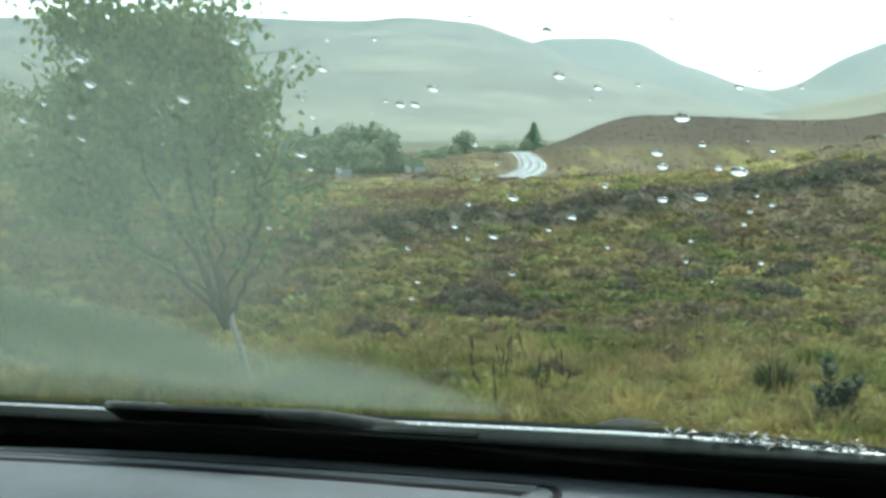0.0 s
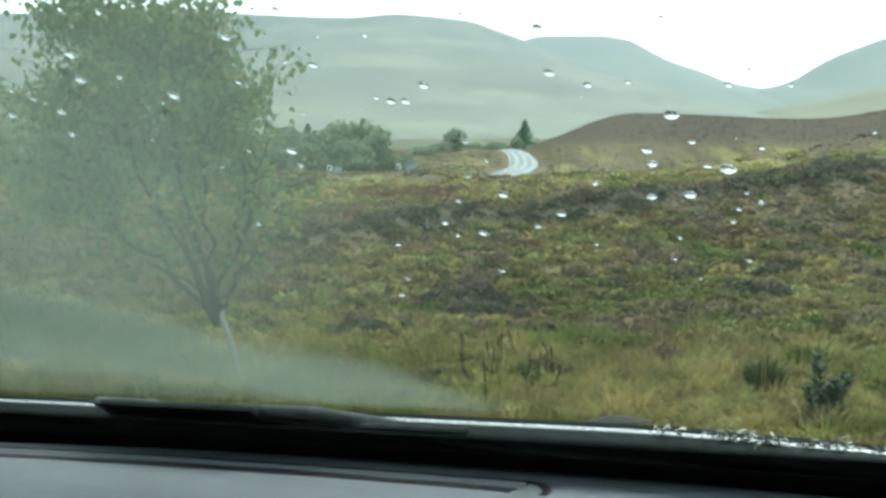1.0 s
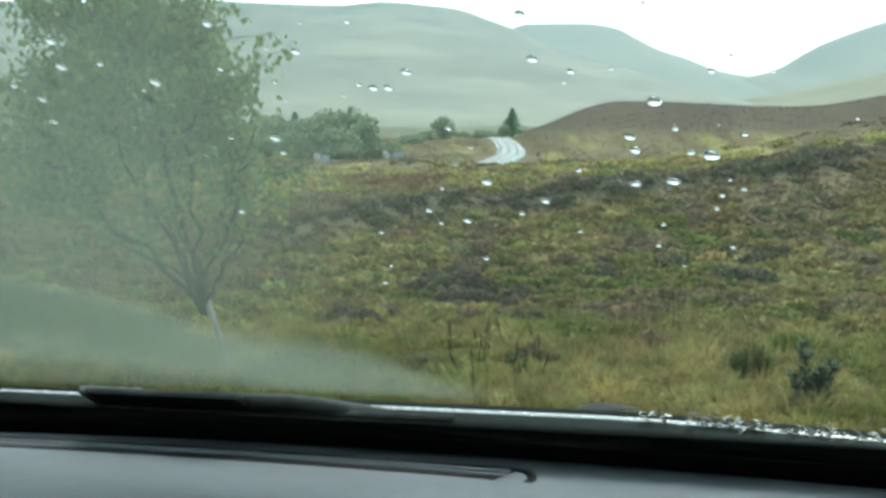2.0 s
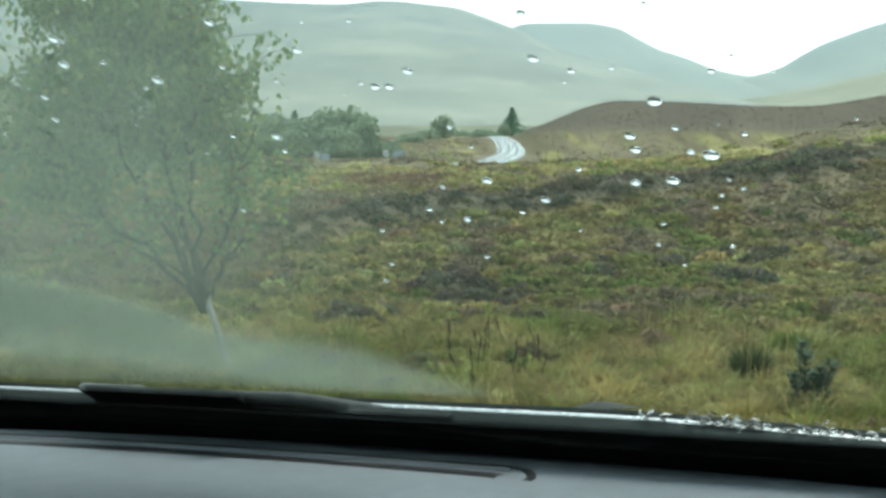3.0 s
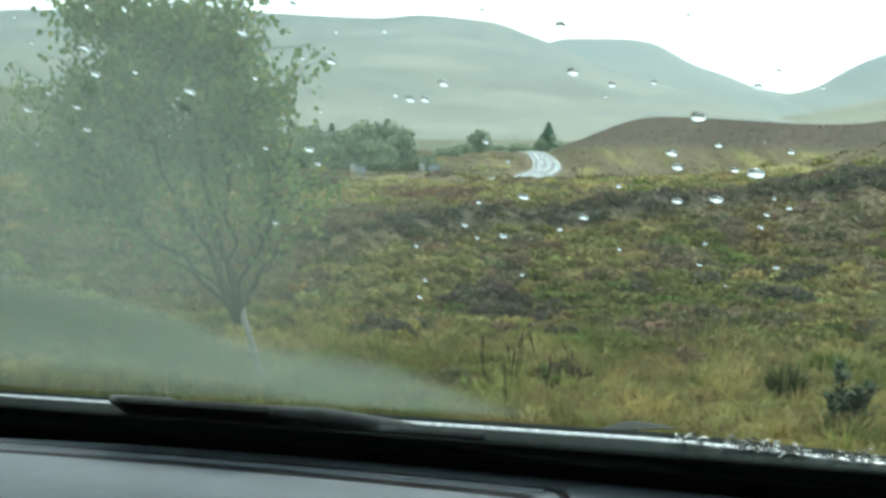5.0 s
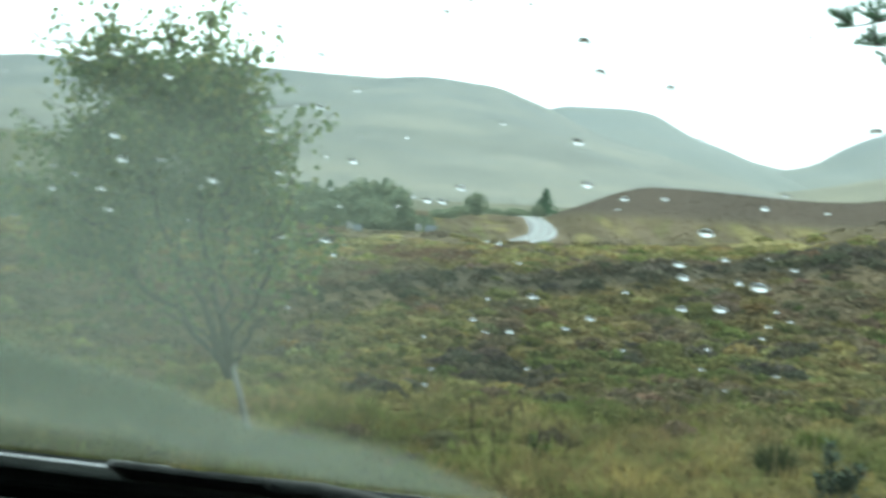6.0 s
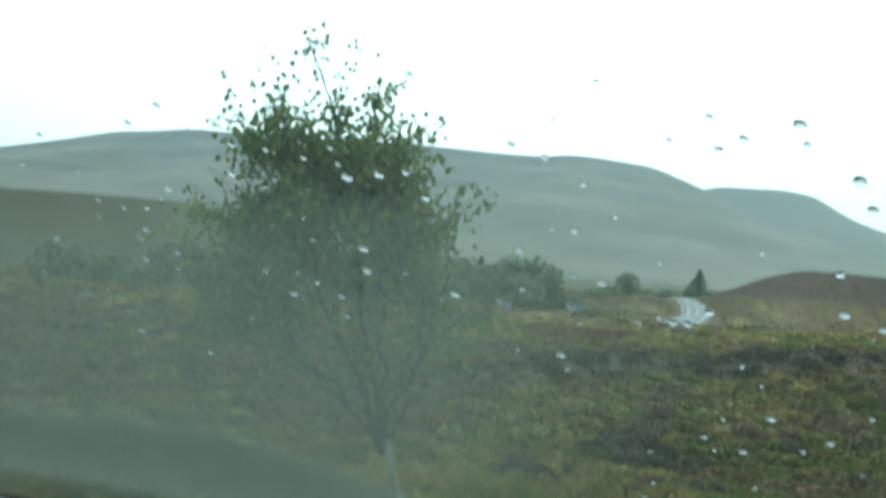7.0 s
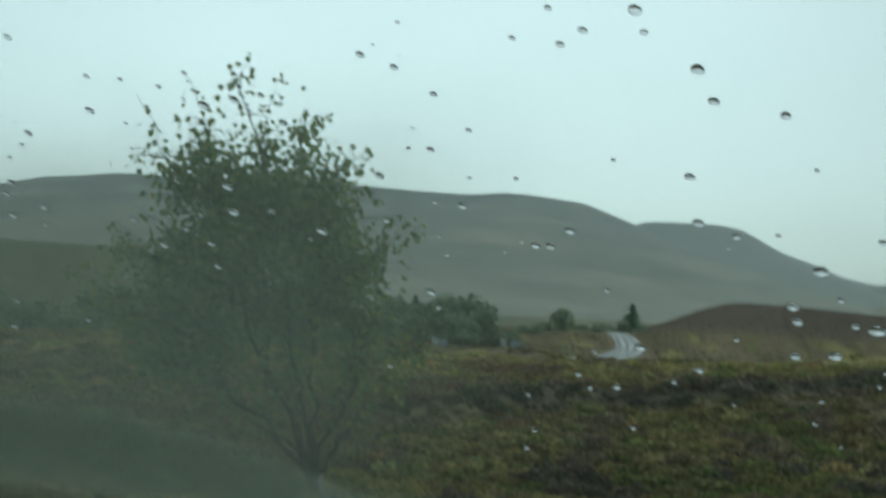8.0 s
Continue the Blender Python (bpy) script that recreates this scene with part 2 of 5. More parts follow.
def mist_film():
    """Breath mist on the inside of the glass: clear but for a thick bank low down that thins upward and sideways."""
    m = bpy.data.materials.new("screen_mist")
    m.use_nodes = True
    n, l = m.node_tree.nodes, m.node_tree.links
    n.remove(n["Principled BSDF"])
    tc = n.new("ShaderNodeTexCoord")
    sep = n.new("ShaderNodeSeparateXYZ")
    l.new(tc.outputs["Object"], sep.inputs[0])

    def ramp(src, a, b, lo, hi):
        k = 7.0 / (b - a)
        e = op("POWER", 2.71828, op("MULTIPLY", op("SUBTRACT", src, (a + b) / 2), -k))
        return op("ADD", lo, op("DIVIDE", hi - lo, op("ADD", 1.0, e)))

    def op(kind, a, b):
        q = n.new("ShaderNodeMath")
        q.operation = kind
        for i, v in enumerate((a, b)):
            if isinstance(v, (int, float)):
                q.inputs[i].default_value = v
            else:
                l.new(v, q.inputs[i])
        return q.outputs[0]

    def outline(knots):
        """Height up the glass along its foot, through a few knots (x from -0.45 to 0.15 m, heights up to 0.25 m)."""
        t = op("DIVIDE", op("ADD", sep.outputs["X"], 0.45), 0.6)
        r = n.new("ShaderNodeValToRGB")
        r.color_ramp.interpolation = "B_SPLINE"
        els = r.color_ramp.elements
        while len(els) < len(knots):
            els.new(0.5)
        for e, (x, h) in zip(els, knots):
            e.position, e.color = (x + 0.45) / 0.6, (h * 4, h * 4, h * 4, 1)
        l.new(t, r.inputs["Fac"])
        return op("MULTIPLY", r.outputs["Color"], 0.25)

    wob = n.new("ShaderNodeTexNoise")
    wob.inputs["Scale"].default_value, wob.inputs["Detail"].default_value = 14, 3
    l.new(tc.outputs["Object"], wob.inputs["Vector"])
    rag = op("SUBTRACT", wob.outputs["Fac"], 0.5)
    up = op("MULTIPLY", sep.outputs["Y"], -1.0)
    top = outline([(-0.44, 0.2), (-0.28, 0.212), (-0.19, 0.197), (-0.12, 0.176), (-0.075, 0.142), (-0.045, 0.114), (0.0, 0.107), (0.045, 0.094), (0.075, 0.06), (0.12, 0.02)])
    low = outline([(-0.44, 0.085), (-0.3, 0.078), (-0.2, 0.066), (-0.11, 0.045), (-0.03, 0.024), (0.05, 0.008), (0.12, 0.0)])
    below = op("ADD", op("SUBTRACT", top, up), op("MULTIPLY", rag, 0.018))
    above = op("ADD", op("SUBTRACT", up, low), op("MULTIPLY", rag, 0.03))
    bank = op("MULTIPLY", ramp(below, -0.02, 0.03, 0.0, 1.0), ramp(above, -0.03, 0.05, 0.0, 1.0))
    bank = op("MULTIPLY", bank, ramp(sep.outputs["X"], -0.12, 0.1, 0.74, 0.36))
    bank = op("MULTIPLY", op("MULTIPLY", bank, ramp(sep.outputs["X"], 0.06, 0.13, 1.0, 0.0)), ramp(up, 0.022, 0.04, 0.0, 1.0))
    across = op("SUBTRACT", sep.outputs["X"], op("MULTIPLY", op("SUBTRACT", up, 0.28), 0.9))
    veil = op("MULTIPLY", ramp(across, -0.03, 0.26, 0.48, 0.065), ramp(up, 0.34, 0.46, 1.0, 0.15))
    veil = op("MULTIPLY", op("MULTIPLY", veil, ramp(up, 0.02, 0.24, 0.35, 1.0)), ramp(up, 0.022, 0.04, 0.0, 1.0))
    veil = op("MULTIPLY", veil, op("ADD", 0.8, op("MULTIPLY", wob.outputs["Fac"], 0.4)))
    # two layers one over the other let through the product of what each lets through
    dens = op("SUBTRACT", 1.0, op("MULTIPLY", op("SUBTRACT", 1.0, bank), op("SUBTRACT", 1.0, veil)))
    # the film is laid in five sheets, each a fifth as thick
    dens = op("SUBTRACT", 1.0, op("POWER", op("SUBTRACT", 1.0, op("MINIMUM", dens, 0.85)), 0.2))
    clear, milk, mx = (n.new(k) for k in ("ShaderNodeBsdfTransparent", "ShaderNodeBsdfTranslucent", "ShaderNodeMixShader"))
    milk.inputs["Color"].default_value = (0.12, 0.155, 0.127, 1)
    l.new(dens, mx.inputs[0])
    l.new(clear.outputs[0], mx.inputs[1])
    l.new(milk.outputs[0], mx.inputs[2])
    l.new(mx.outputs[0], n["Material Output"].inputs["Surface"])
    return m


M_glass, M_water, M_mist = glass_pane(), water(), mist_film()


# ---- mesh helpers ----
def mesh_of(name, verts, faces, mat, smooth=False):
    me = bpy.data.meshes.new(name)
    me.from_pydata([tuple(v) for v in verts] if not isinstance(verts, np.ndarray) else verts.tolist(), [], faces if isinstance(faces, list) else faces.tolist())
    me.materials.append(mat)
    if smooth:
        me.shade_smooth()
    me.update()
    return me


def part(name, data, mat, parent=None, label="", m=None):
    """Links a bmesh or a mesh as one object under a thing or a part."""
    if isinstance(data, bmesh.types.BMesh):
        me = bpy.data.meshes.new(name)
        data.to_mesh(me)
        data.free()
        me.materials.append(mat)
        data = me
    ob = new(name, data)
    if parent is not None:
        ob.parent = parent
    if m is not None:
        ob.matrix_basis = m
    return tagged(ob, label)


def boxed(size, at=(0, 0, 0), bevel=0.0, segments=2):
    bm = bmesh.new()
    bmesh.ops.create_cube(bm, size=1)
    for v in bm.verts:
        v.co = Vector((v.co.x * size[0] + at[0], v.co.y * size[1] + at[1], v.co.z * size[2] + at[2]))
    if bevel:
        bmesh.ops.bevel(bm, geom=bm.edges[:], offset=bevel, segments=segments, affect="EDGES", profile=0.6)
    return bm


def tubes(paths, sides=6):
    """Tapered tubes: each path is (points, radii)."""
    verts, faces = [], []
    for pts, radii in paths:
        base = len(verts)
        for i, p in enumerate(pts):
            d = (Vector(pts[min(i + 1, len(pts) - 1)]) - Vector(pts[max(i - 1, 0)])).normalized()
            a = d.cross(Vector((0.31, 0.92, 0.2))).normalized()
            b = d.cross(a)
            for k in range(sides):
                w = 2 * math.pi * k / sides
                verts.append(Vector(p) + (a * math.cos(w) + b * math.sin(w)) * radii[i])
        for i in range(len(pts) - 1):
            for k in range(sides):
                q = base + i * sides
                faces.append((q + k, q + (k + 1) % sides, q + sides + (k + 1) % sides, q + sides + k))
        faces.append(tuple(base + (len(pts) - 1) * sides + k for k in range(sides)))
        faces.append(tuple(base + sides - 1 - k for k in range(sides)))
    return verts, faces


def blades(pos, height, width, lean, rng):
    """Tapered, bent blades as one array: five vertices each."""
    n = len(pos)
    turn = rng.uniform(0, 2 * math.pi, n)
    side = np.stack([np.cos(turn), np.sin(turn), np.zeros(n)], 1) * (width / 2)[:, None]
    up = np.stack([np.zeros(n), np.zeros(n), height], 1)
    mid = pos + up * 0.55 + np.c_[lean * 0.35, np.zeros(n)]
    tip = pos + up * (1 - 0.12 * np.hypot(*lean.T) / np.maximum(height, 1e-3))[:, None] + np.c_[lean, np.zeros(n)]
    v = np.stack([pos - side, pos + side, mid + side * 0.75, mid - side * 0.75, tip], 1).reshape(-1, 3)
    b = np.arange(n)[:, None] * 5
    quads = (b + np.array([0, 1, 2, 3])).tolist()
    tris = (b + np.array([3, 2, 4])).tolist()
    return v, quads + tris


# ---- the lie of the land ----
def step(a, b, v):
    t = np.clip((v - a) / (b - a), 0, 1)
    return t * t * (3 - 2 * t)


def drift(x, y, scale, seed, octaves=4):
    """Soft uneven drifts between 0 and 1, from a hashed lattice."""
    total, norm, amp = 0.0, 0.0, 1.0
    for o in range(octaves):
        u, v = x / scale + 37.7 * seed + 11.3 * o, y / scale - 21.1 * seed + 7.9 * o
        iu, iv = np.floor(u), np.floor(v)
        fu, fv = u - iu, v - iv
        fu, fv = fu * fu * (3 - 2 * fu), fv * fv * (3 - 2 * fv)

        def corner(a, c):
            h = np.sin(a * 127.1 + c * 311.7 + seed * 74.7) * 43758.5453
            return h - np.floor(h)
        row0 = corner(iu, iv) * (1 - fu) + corner(iu + 1, iv) * fu
        row1 = corner(iu, iv + 1) * (1 - fu) + corner(iu + 1, iv + 1) * fu
        total = total + amp * (row0 * (1 - fv) + row1 * fv)
        norm += amp
        amp *= 0.55
        scale = scale / 2.05
    return total / norm


def bank(x, y):
    """A low peat bank running slantwise over the moor, 0 to 1."""
    line = np.interp(x, [-9, -3, -1, 0.5, 2, 4, 6, 9.8, 14, 22], [12.6, 13.9, 15.8, 19.0, 20.3, 22.0, 24.8, 27.6, 31, 37])
    line = line + 1.2 * (drift(x, y * 0, 2.2, 33.0, 2) - 0.5)
    off = (y - line) / (np.where(y < line, 0.7, 1.15) * (1 + 0.5 * step(1.5, 5, x)))
    return np.exp(-off ** 2) * (0.3 + 0.7 * step(-2.2, 0.3, x)) * step(-9, -5, x) * (1 - step(16, 24, x))


def open_land(x, y):
    """Height of the ground as it would lie without the road."""
    x, y = np.asarray(x, float), np.asarray(y, float)
    r = np.hypot(x, y)
    z = np.interp(np.maximum(y, 0), [0, 5, 12, 25, 60, 110, 150, 180, 250, 310, 400, 445, 485, 560, 800, 1500, 4500],
                  [0, -0.12, -0.1, -0.05, -0.85, -2.2, -2.75, -2.75, -1.9, -1.28, -0.3, 0.45, 0.15, -0.5, 4, 20, 40])
    z = z + 0.055 * np.log1p(np.exp(np.clip(x, -50, 50) * 0.9)) / 0.9 * step(6, 26, y) * (1 - step(70, 140, y))
    z = z + bank(x, y) * (0.24 + 0.22 * drift(x, y, 1.3, 31.0, 2))
    left = np.where(x < 54, 23.0, 85.0)
    z = z + 11.2 * np.exp(-((x - 54) / left) ** 2 - ((y - 330) / 70) ** 2)
    z = z + 7.0 * np.exp(-((x - 62) / 26) ** 2 - ((y - 128) / 32) ** 2)
    z = z + 9.5 * np.exp(-((x - 140) / 30) ** 2 - ((y - 330) / 60) ** 2)
    z = z + 19.5 * step(-70, -150, x) * np.exp(-((y - 420) / 120) ** 2)
    z = z + 0.9 * np.exp(-((x + 6) / 11) ** 2 - ((y - 128) / 12) ** 2)
    bumps = np.sin(x * 0.9 + 1.7 * np.sin(y * 0.53)) * np.sin(y * 0.8 + 1.3 * np.sin(x * 0.61))
    small = np.sin(x * 2.7 + 2.1 * np.sin(y * 1.9)) * np.sin(y * 2.3 + 1.1 * np.sin(x * 2.1))
    hag = np.sin(x * 0.31 + 2.3 * np.sin(y * 0.21 + 1)) * np.sin(y * 0.37 + 1.9 * np.sin(x * 0.27))
    near = 1 - step(40, 75, r)
    z = z + (0.17 * (drift(x, y, 0.95, 12.0, 2) - 0.5) + 0.22 * (drift(x, y, 3.2, 13.0, 2) - 0.5)) * step(6.5, 11, r) * near
    return z + (0.05 * bumps + 0.03 * small) * step(5, 9, r) * (1 - step(70, 120, r)) + 0.12 * hag * step(10, 20, r) * (1 - step(140, 220, r)) + 0.2 * hag * step(60, 110, r) * (1 - step(140, 220, r)) + 0.9 * (drift(x, y, 38.0, 41.0, 2) - 0.5) * step(190, 280, r) * (1 - step(1000, 1500, r))


def spline(mid, n=8):
    out = []
    for i in range(len(mid) - 1):
        p = [Vector(mid[max(0, min(len(mid) - 1, i + k))]) for k in (-1, 0, 1, 2)]
        for s in range(n):
            t = s / n
            out.append(0.5 * (2 * p[1] + (p[2] - p[0]) * t + (2 * p[0] - 5 * p[1] + 4 * p[2] - p[3]) * t * t + (3 * p[1] - p[0] - 3 * p[2] + p[3]) * t ** 3))
    return out


ROAD = spline([(-60, 104), (-30, 122), (-6, 146), (7.8, 172), (14.0, 210), (18.0, 250), (20.8, 310), (23.0, 375), (23.8, 430), (21.0, 470), (10, 530), (-10, 600)])
ROAD_X, ROAD_Y = np.array([p.x for p in ROAD]), np.array([p.y for p in ROAD])
ROAD_Z = np.convolve(np.pad(open_land(ROAD_X, ROAD_Y), 4, mode="edge"), np.ones(9) / 9, "valid")


def land(x, y):
    """Height of the ground, levelled along the road."""
    x, y = np.asarray(x, float), np.asarray(y, float)
    z = open_land(x, y)
    flat = np.atleast_1d(z).ravel().copy()
    fx, fy = np.broadcast_to(x, z.shape).ravel() if z.ndim else np.atleast_1d(x), np.broadcast_to(y, z.shape).ravel() if z.ndim else np.atleast_1d(y)
    box = np.where((fx > -70) & (fx < 40) & (fy > 90) & (fy < 620))[0]
    for i0 in range(0, len(box), 4000):
        i = box[i0:i0 + 4000]
        d2 = (fx[i, None] - ROAD_X) ** 2 + (fy[i, None] - ROAD_Y) ** 2
        k = d2.argmin(1)
        w = 1 - step(3.6, 9.0, np.sqrt(d2[np.arange(len(i)), k]))
        flat[i] = flat[i] * (1 - w) + (ROAD_Z[k] - 0.35) * w
    return flat.reshape(z.shape) if z.ndim else flat[0]


def growth(x, y):
    """How much of each plant grows at a place: heather, straw, green, and old dark heather."""
    x, y = np.asarray(x, float), np.asarray(y, float)
    r = np.hypot(x, y)
    size = np.maximum(1.0, r / 11)
    rim = r * (1 + 0.35 * (drift(x, y, 2.6, 6.0, 3) - 0.5))

    def field(seed, a):
        return drift(x / size ** 0.55, y / size ** 0.85, a, seed, 3)
    dark = bank(x, y)
    # a few old bushes of heather standing by themselves
    bush = sum(np.exp(-((x - bx) / w) ** 2 - ((y - by) / (1.4 * w)) ** 2) for bx, by, w in ((0.58, 10.9, 0.3), (0.2, 11.2, 0.25), (-0.35, 9.1, 0.26), (2.9, 11.6, 0.3), (3.4, 13.4, 0.4), (1.9, 12.6, 0.25)))
    tall = step(0.2, 3.0, open_land(x, y) - 0.5) * step(90, 130, r)
    # short grass near the car, heather over the middle, bleached grass towards the road
    often = np.interp(rim, [5.5, 8.5, 11, 15, 24, 45, 75, 130, 400], [0.04, 0.25, 0.45, 0.62, 0.5, 0.47, 0.46, 0.42, 0.42])
    heather = np.clip(step(0.98 - often, 1.14 - often, field(1.0, 1.0) * 1.15) + tall, 0, 1)
    pale = np.interp(rim, [5.5, 8, 12, 24, 40, 70, 130, 400], [0.48, 0.45, 0.36, 0.38, 0.52, 0.52, 0.46, 0.38])
    straw = step(0.92 - pale, 1.12 - pale, field(2.0, 0.8) * 1.1) * (1 - heather)
    wet = np.interp(rim, [5.5, 8, 11, 14, 24, 60, 130], [0.55, 0.52, 0.45, 0.32, 0.28, 0.28, 0.24]) + 0.12 * step(1.2, 3.0, x) * (1 - step(14, 20, r))
    green = step(0.92 - wet, 1.12 - wet, field(3.0, 0.9) * 1.1) * (1 - heather) * (1 - 0.6 * straw)
    return heather, straw, np.clip(green, 0, 1), np.clip(0.8 * bush + 1.5 * dark * step(0.2, 0.6, dark) + 0.8 * tall, 0, 1)


HUES = ((0.196, 0.172, 0.072), (0.116, 0.121, 0.04), (0.132, 0.106, 0.066), (0.082, 0.073, 0.052))


def moor_tint(x, y):
    heather, straw, green, deep = growth(x, y)
    r = np.hypot(x, y)
    far = step(50, 130, r)[..., None]
    col = np.array((0.124, 0.099, 0.045)) * (1 - far) + np.array((0.1, 0.081, 0.045)) * far
    for w, c in zip((straw, green, heather, deep), HUES):
        col = col * (1 - w[..., None]) + np.array(c) * w[..., None]
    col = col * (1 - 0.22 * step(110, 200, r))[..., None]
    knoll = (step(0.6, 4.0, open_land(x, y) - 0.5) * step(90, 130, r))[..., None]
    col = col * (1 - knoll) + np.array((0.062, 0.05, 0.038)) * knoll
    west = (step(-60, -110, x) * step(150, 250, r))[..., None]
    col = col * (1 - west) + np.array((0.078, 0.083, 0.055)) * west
    # past 430 m haze is painted into the ground colour as greyish green
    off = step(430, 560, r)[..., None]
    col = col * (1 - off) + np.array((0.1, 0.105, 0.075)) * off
    size = np.maximum(1.0, r / 14) * (1 + step(90, 240, r))
    bold = 0.9 - 0.45 * step(60, 180, r)
    return col * (1 + bold * (drift(x / size, y / size, 0.35, 15.0, 3) - 0.5))[..., None]


def dye(me, rgb):
    """Stores the tint of plants or ground on a mesh, any painted haze included."""
    att = me.color_attributes.new("tint", "FLOAT_COLOR", "POINT")
    att.data.foreach_set("color", np.concatenate([rgb, np.ones((len(rgb), 1))], 1).astype(np.float32).ravel())


def build_ground():
    rings = np.concatenate([[0.0], np.geomspace(0.6, 4.0, 24), np.geomspace(4.1, 180, 330), np.geomspace(183, 600, 110), np.geomspace(615, 4600, 50)])
    ang = np.radians(np.concatenate([np.linspace(-34, 28, 420, endpoint=False), np.linspace(28, 326, 110, endpoint=False)]))
    spokes = len(ang)
    x = rings[1:, None] * np.sin(ang)[None]
    y = rings[1:, None] * np.cos(ang)[None]
    v = np.concatenate([[[0, 0, 0]], np.stack([x, y, land(x, y)], -1).reshape(-1, 3)])
    i = np.arange(len(rings) - 2)[:, None] * spokes + 1
    k = np.arange(spokes)[None]
    k2 = (k + 1) % spokes
    quads = np.stack([i + k, i + spokes + k, i + spokes + k2, i + k2], -1).reshape(-1, 4).tolist()
    cap = [(0, 1 + int(a), 1 + int((a + 1) % spokes)) for a in range(spokes)]
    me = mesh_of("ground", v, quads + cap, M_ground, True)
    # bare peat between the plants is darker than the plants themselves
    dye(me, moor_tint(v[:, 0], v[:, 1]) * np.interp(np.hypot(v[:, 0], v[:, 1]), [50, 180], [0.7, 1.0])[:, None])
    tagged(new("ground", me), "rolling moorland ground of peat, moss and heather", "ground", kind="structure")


build_ground()


def build_road():
    pts = ROAD
    verts, faces, across = [], [], []
    prof = [(-3.1, -0.6), (-2.5, -0.07), (-1.7, -0.03), (-0.8, 0.0), (0, 0.02), (0.8, 0.0), (1.7, -0.03), (2.5, -0.07), (3.1, -0.6)]
    for i, p in enumerate(pts):
        d = (pts[min(i + 1, len(pts) - 1)] - pts[max(i - 1, 0)]).normalized()
        nrm = Vector((d.y, -d.x))
        h = float(ROAD_Z[i])
        for o, up in prof:
            q = p + nrm * o
            verts.append((q.x, q.y, h + up))
            across.append(((o + 2.5) / 5.0, i / 10))
    w = len(prof)
    for i in range(len(pts) - 1):
        for k in range(w - 1):
            faces.append((i * w + k, i * w + k + 1, (i + 1) * w + k + 1, (i + 1) * w + k))
    me = mesh_of("road", verts, faces, M_road, True)
    uv = me.uv_layers.new(name="across")
    for loop in me.loops:
        uv.data[loop.index].uv = across[loop.vertex_index]
    tagged(new("road", me), "wet two-lane asphalt road curving over the moor, shining with rain", "road", kind="structure")


build_road()


# ---- hills in the rain, kilometres off ----
def mountain(name, knots, near, crest, back, mat, label, seed):
    """A long hill: crest heights by distance along it, with gullies down its front."""
    xs = np.linspace(knots[0][0], knots[-1][0], 180)
    top = np.interp(xs, [k[0] for k in knots], [k[1] for k in knots])
    kern = np.hanning(7)
    top = np.convolve(np.pad(top, 3, mode="edge"), kern / kern.sum(), "valid")
    ts = np.concatenate([np.linspace(0, 1, 36), np.linspace(1.05, 1.6, 10)])
    verts = []
    for t in ts:
        y = near + (crest - near) * t if t <= 1 else crest + (back - crest) * (t - 1) / 0.6
        g = (min(t, 1) ** 1.35) if t <= 1 else 1 - 0.5 * (t - 1) / 0.6
        for x, h in zip(xs, top):
            f = noise.fractal(Vector((x * 0.006 + seed, y * 0.0012, seed)), 0.8, 2.1, 5)
            verts.append((x, y, -12 + (h + 12) * g + f * 13 * min(t, 1) * (1 - min(t, 1)) * 2))
    n = len(xs)
    faces = [(i * n + k, i * n + k + 1, (i + 1) * n + k + 1, (i + 1) * n + k) for i in range(len(ts) - 1) for k in range(n - 1)]
    return tagged(new(name, mesh_of(name, verts, faces, mat, True)), label, "mountain", kind="structure")


def sky_line(points, d):
    """Crest knots at distance d from tangents of bearing and height."""
    return [(a / 2204 * d, EYE + b / 2204 * d) for a, b in points]


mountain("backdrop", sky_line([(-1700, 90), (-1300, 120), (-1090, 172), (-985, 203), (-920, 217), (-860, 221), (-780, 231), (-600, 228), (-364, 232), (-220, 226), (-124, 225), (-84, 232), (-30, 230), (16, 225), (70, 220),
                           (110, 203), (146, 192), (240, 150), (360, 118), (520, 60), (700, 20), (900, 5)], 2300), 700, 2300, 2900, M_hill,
         "broad grassy hillside with painted drizzle haze", 3.1)
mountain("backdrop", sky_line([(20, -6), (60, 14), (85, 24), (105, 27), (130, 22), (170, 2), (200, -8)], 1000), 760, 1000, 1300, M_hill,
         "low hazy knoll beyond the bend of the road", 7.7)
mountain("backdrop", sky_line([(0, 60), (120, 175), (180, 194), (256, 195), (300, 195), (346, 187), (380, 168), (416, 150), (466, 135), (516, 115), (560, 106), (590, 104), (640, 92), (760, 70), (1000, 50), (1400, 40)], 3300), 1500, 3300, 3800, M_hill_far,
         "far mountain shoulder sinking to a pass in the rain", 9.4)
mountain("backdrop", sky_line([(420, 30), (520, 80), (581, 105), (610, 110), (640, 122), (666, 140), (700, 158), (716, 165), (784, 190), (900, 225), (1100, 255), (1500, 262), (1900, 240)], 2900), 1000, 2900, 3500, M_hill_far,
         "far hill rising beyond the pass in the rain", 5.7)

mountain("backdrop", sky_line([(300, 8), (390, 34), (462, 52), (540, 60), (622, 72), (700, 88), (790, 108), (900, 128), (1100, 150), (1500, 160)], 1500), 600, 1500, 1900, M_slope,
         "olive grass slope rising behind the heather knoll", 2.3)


# ---- the car: windscreen base along x, forward y, up z of its own axes ----
CAR = Matrix(((0.85222, 0.51927, -0.06392, -0.02627), (-0.51781, 0.85461, 0.03884, 0.79256), (0.07479, 0.0, 0.9972, EYE - 0.17492), (0, 0, 0, 1)))
RAKE = radians(34.32)
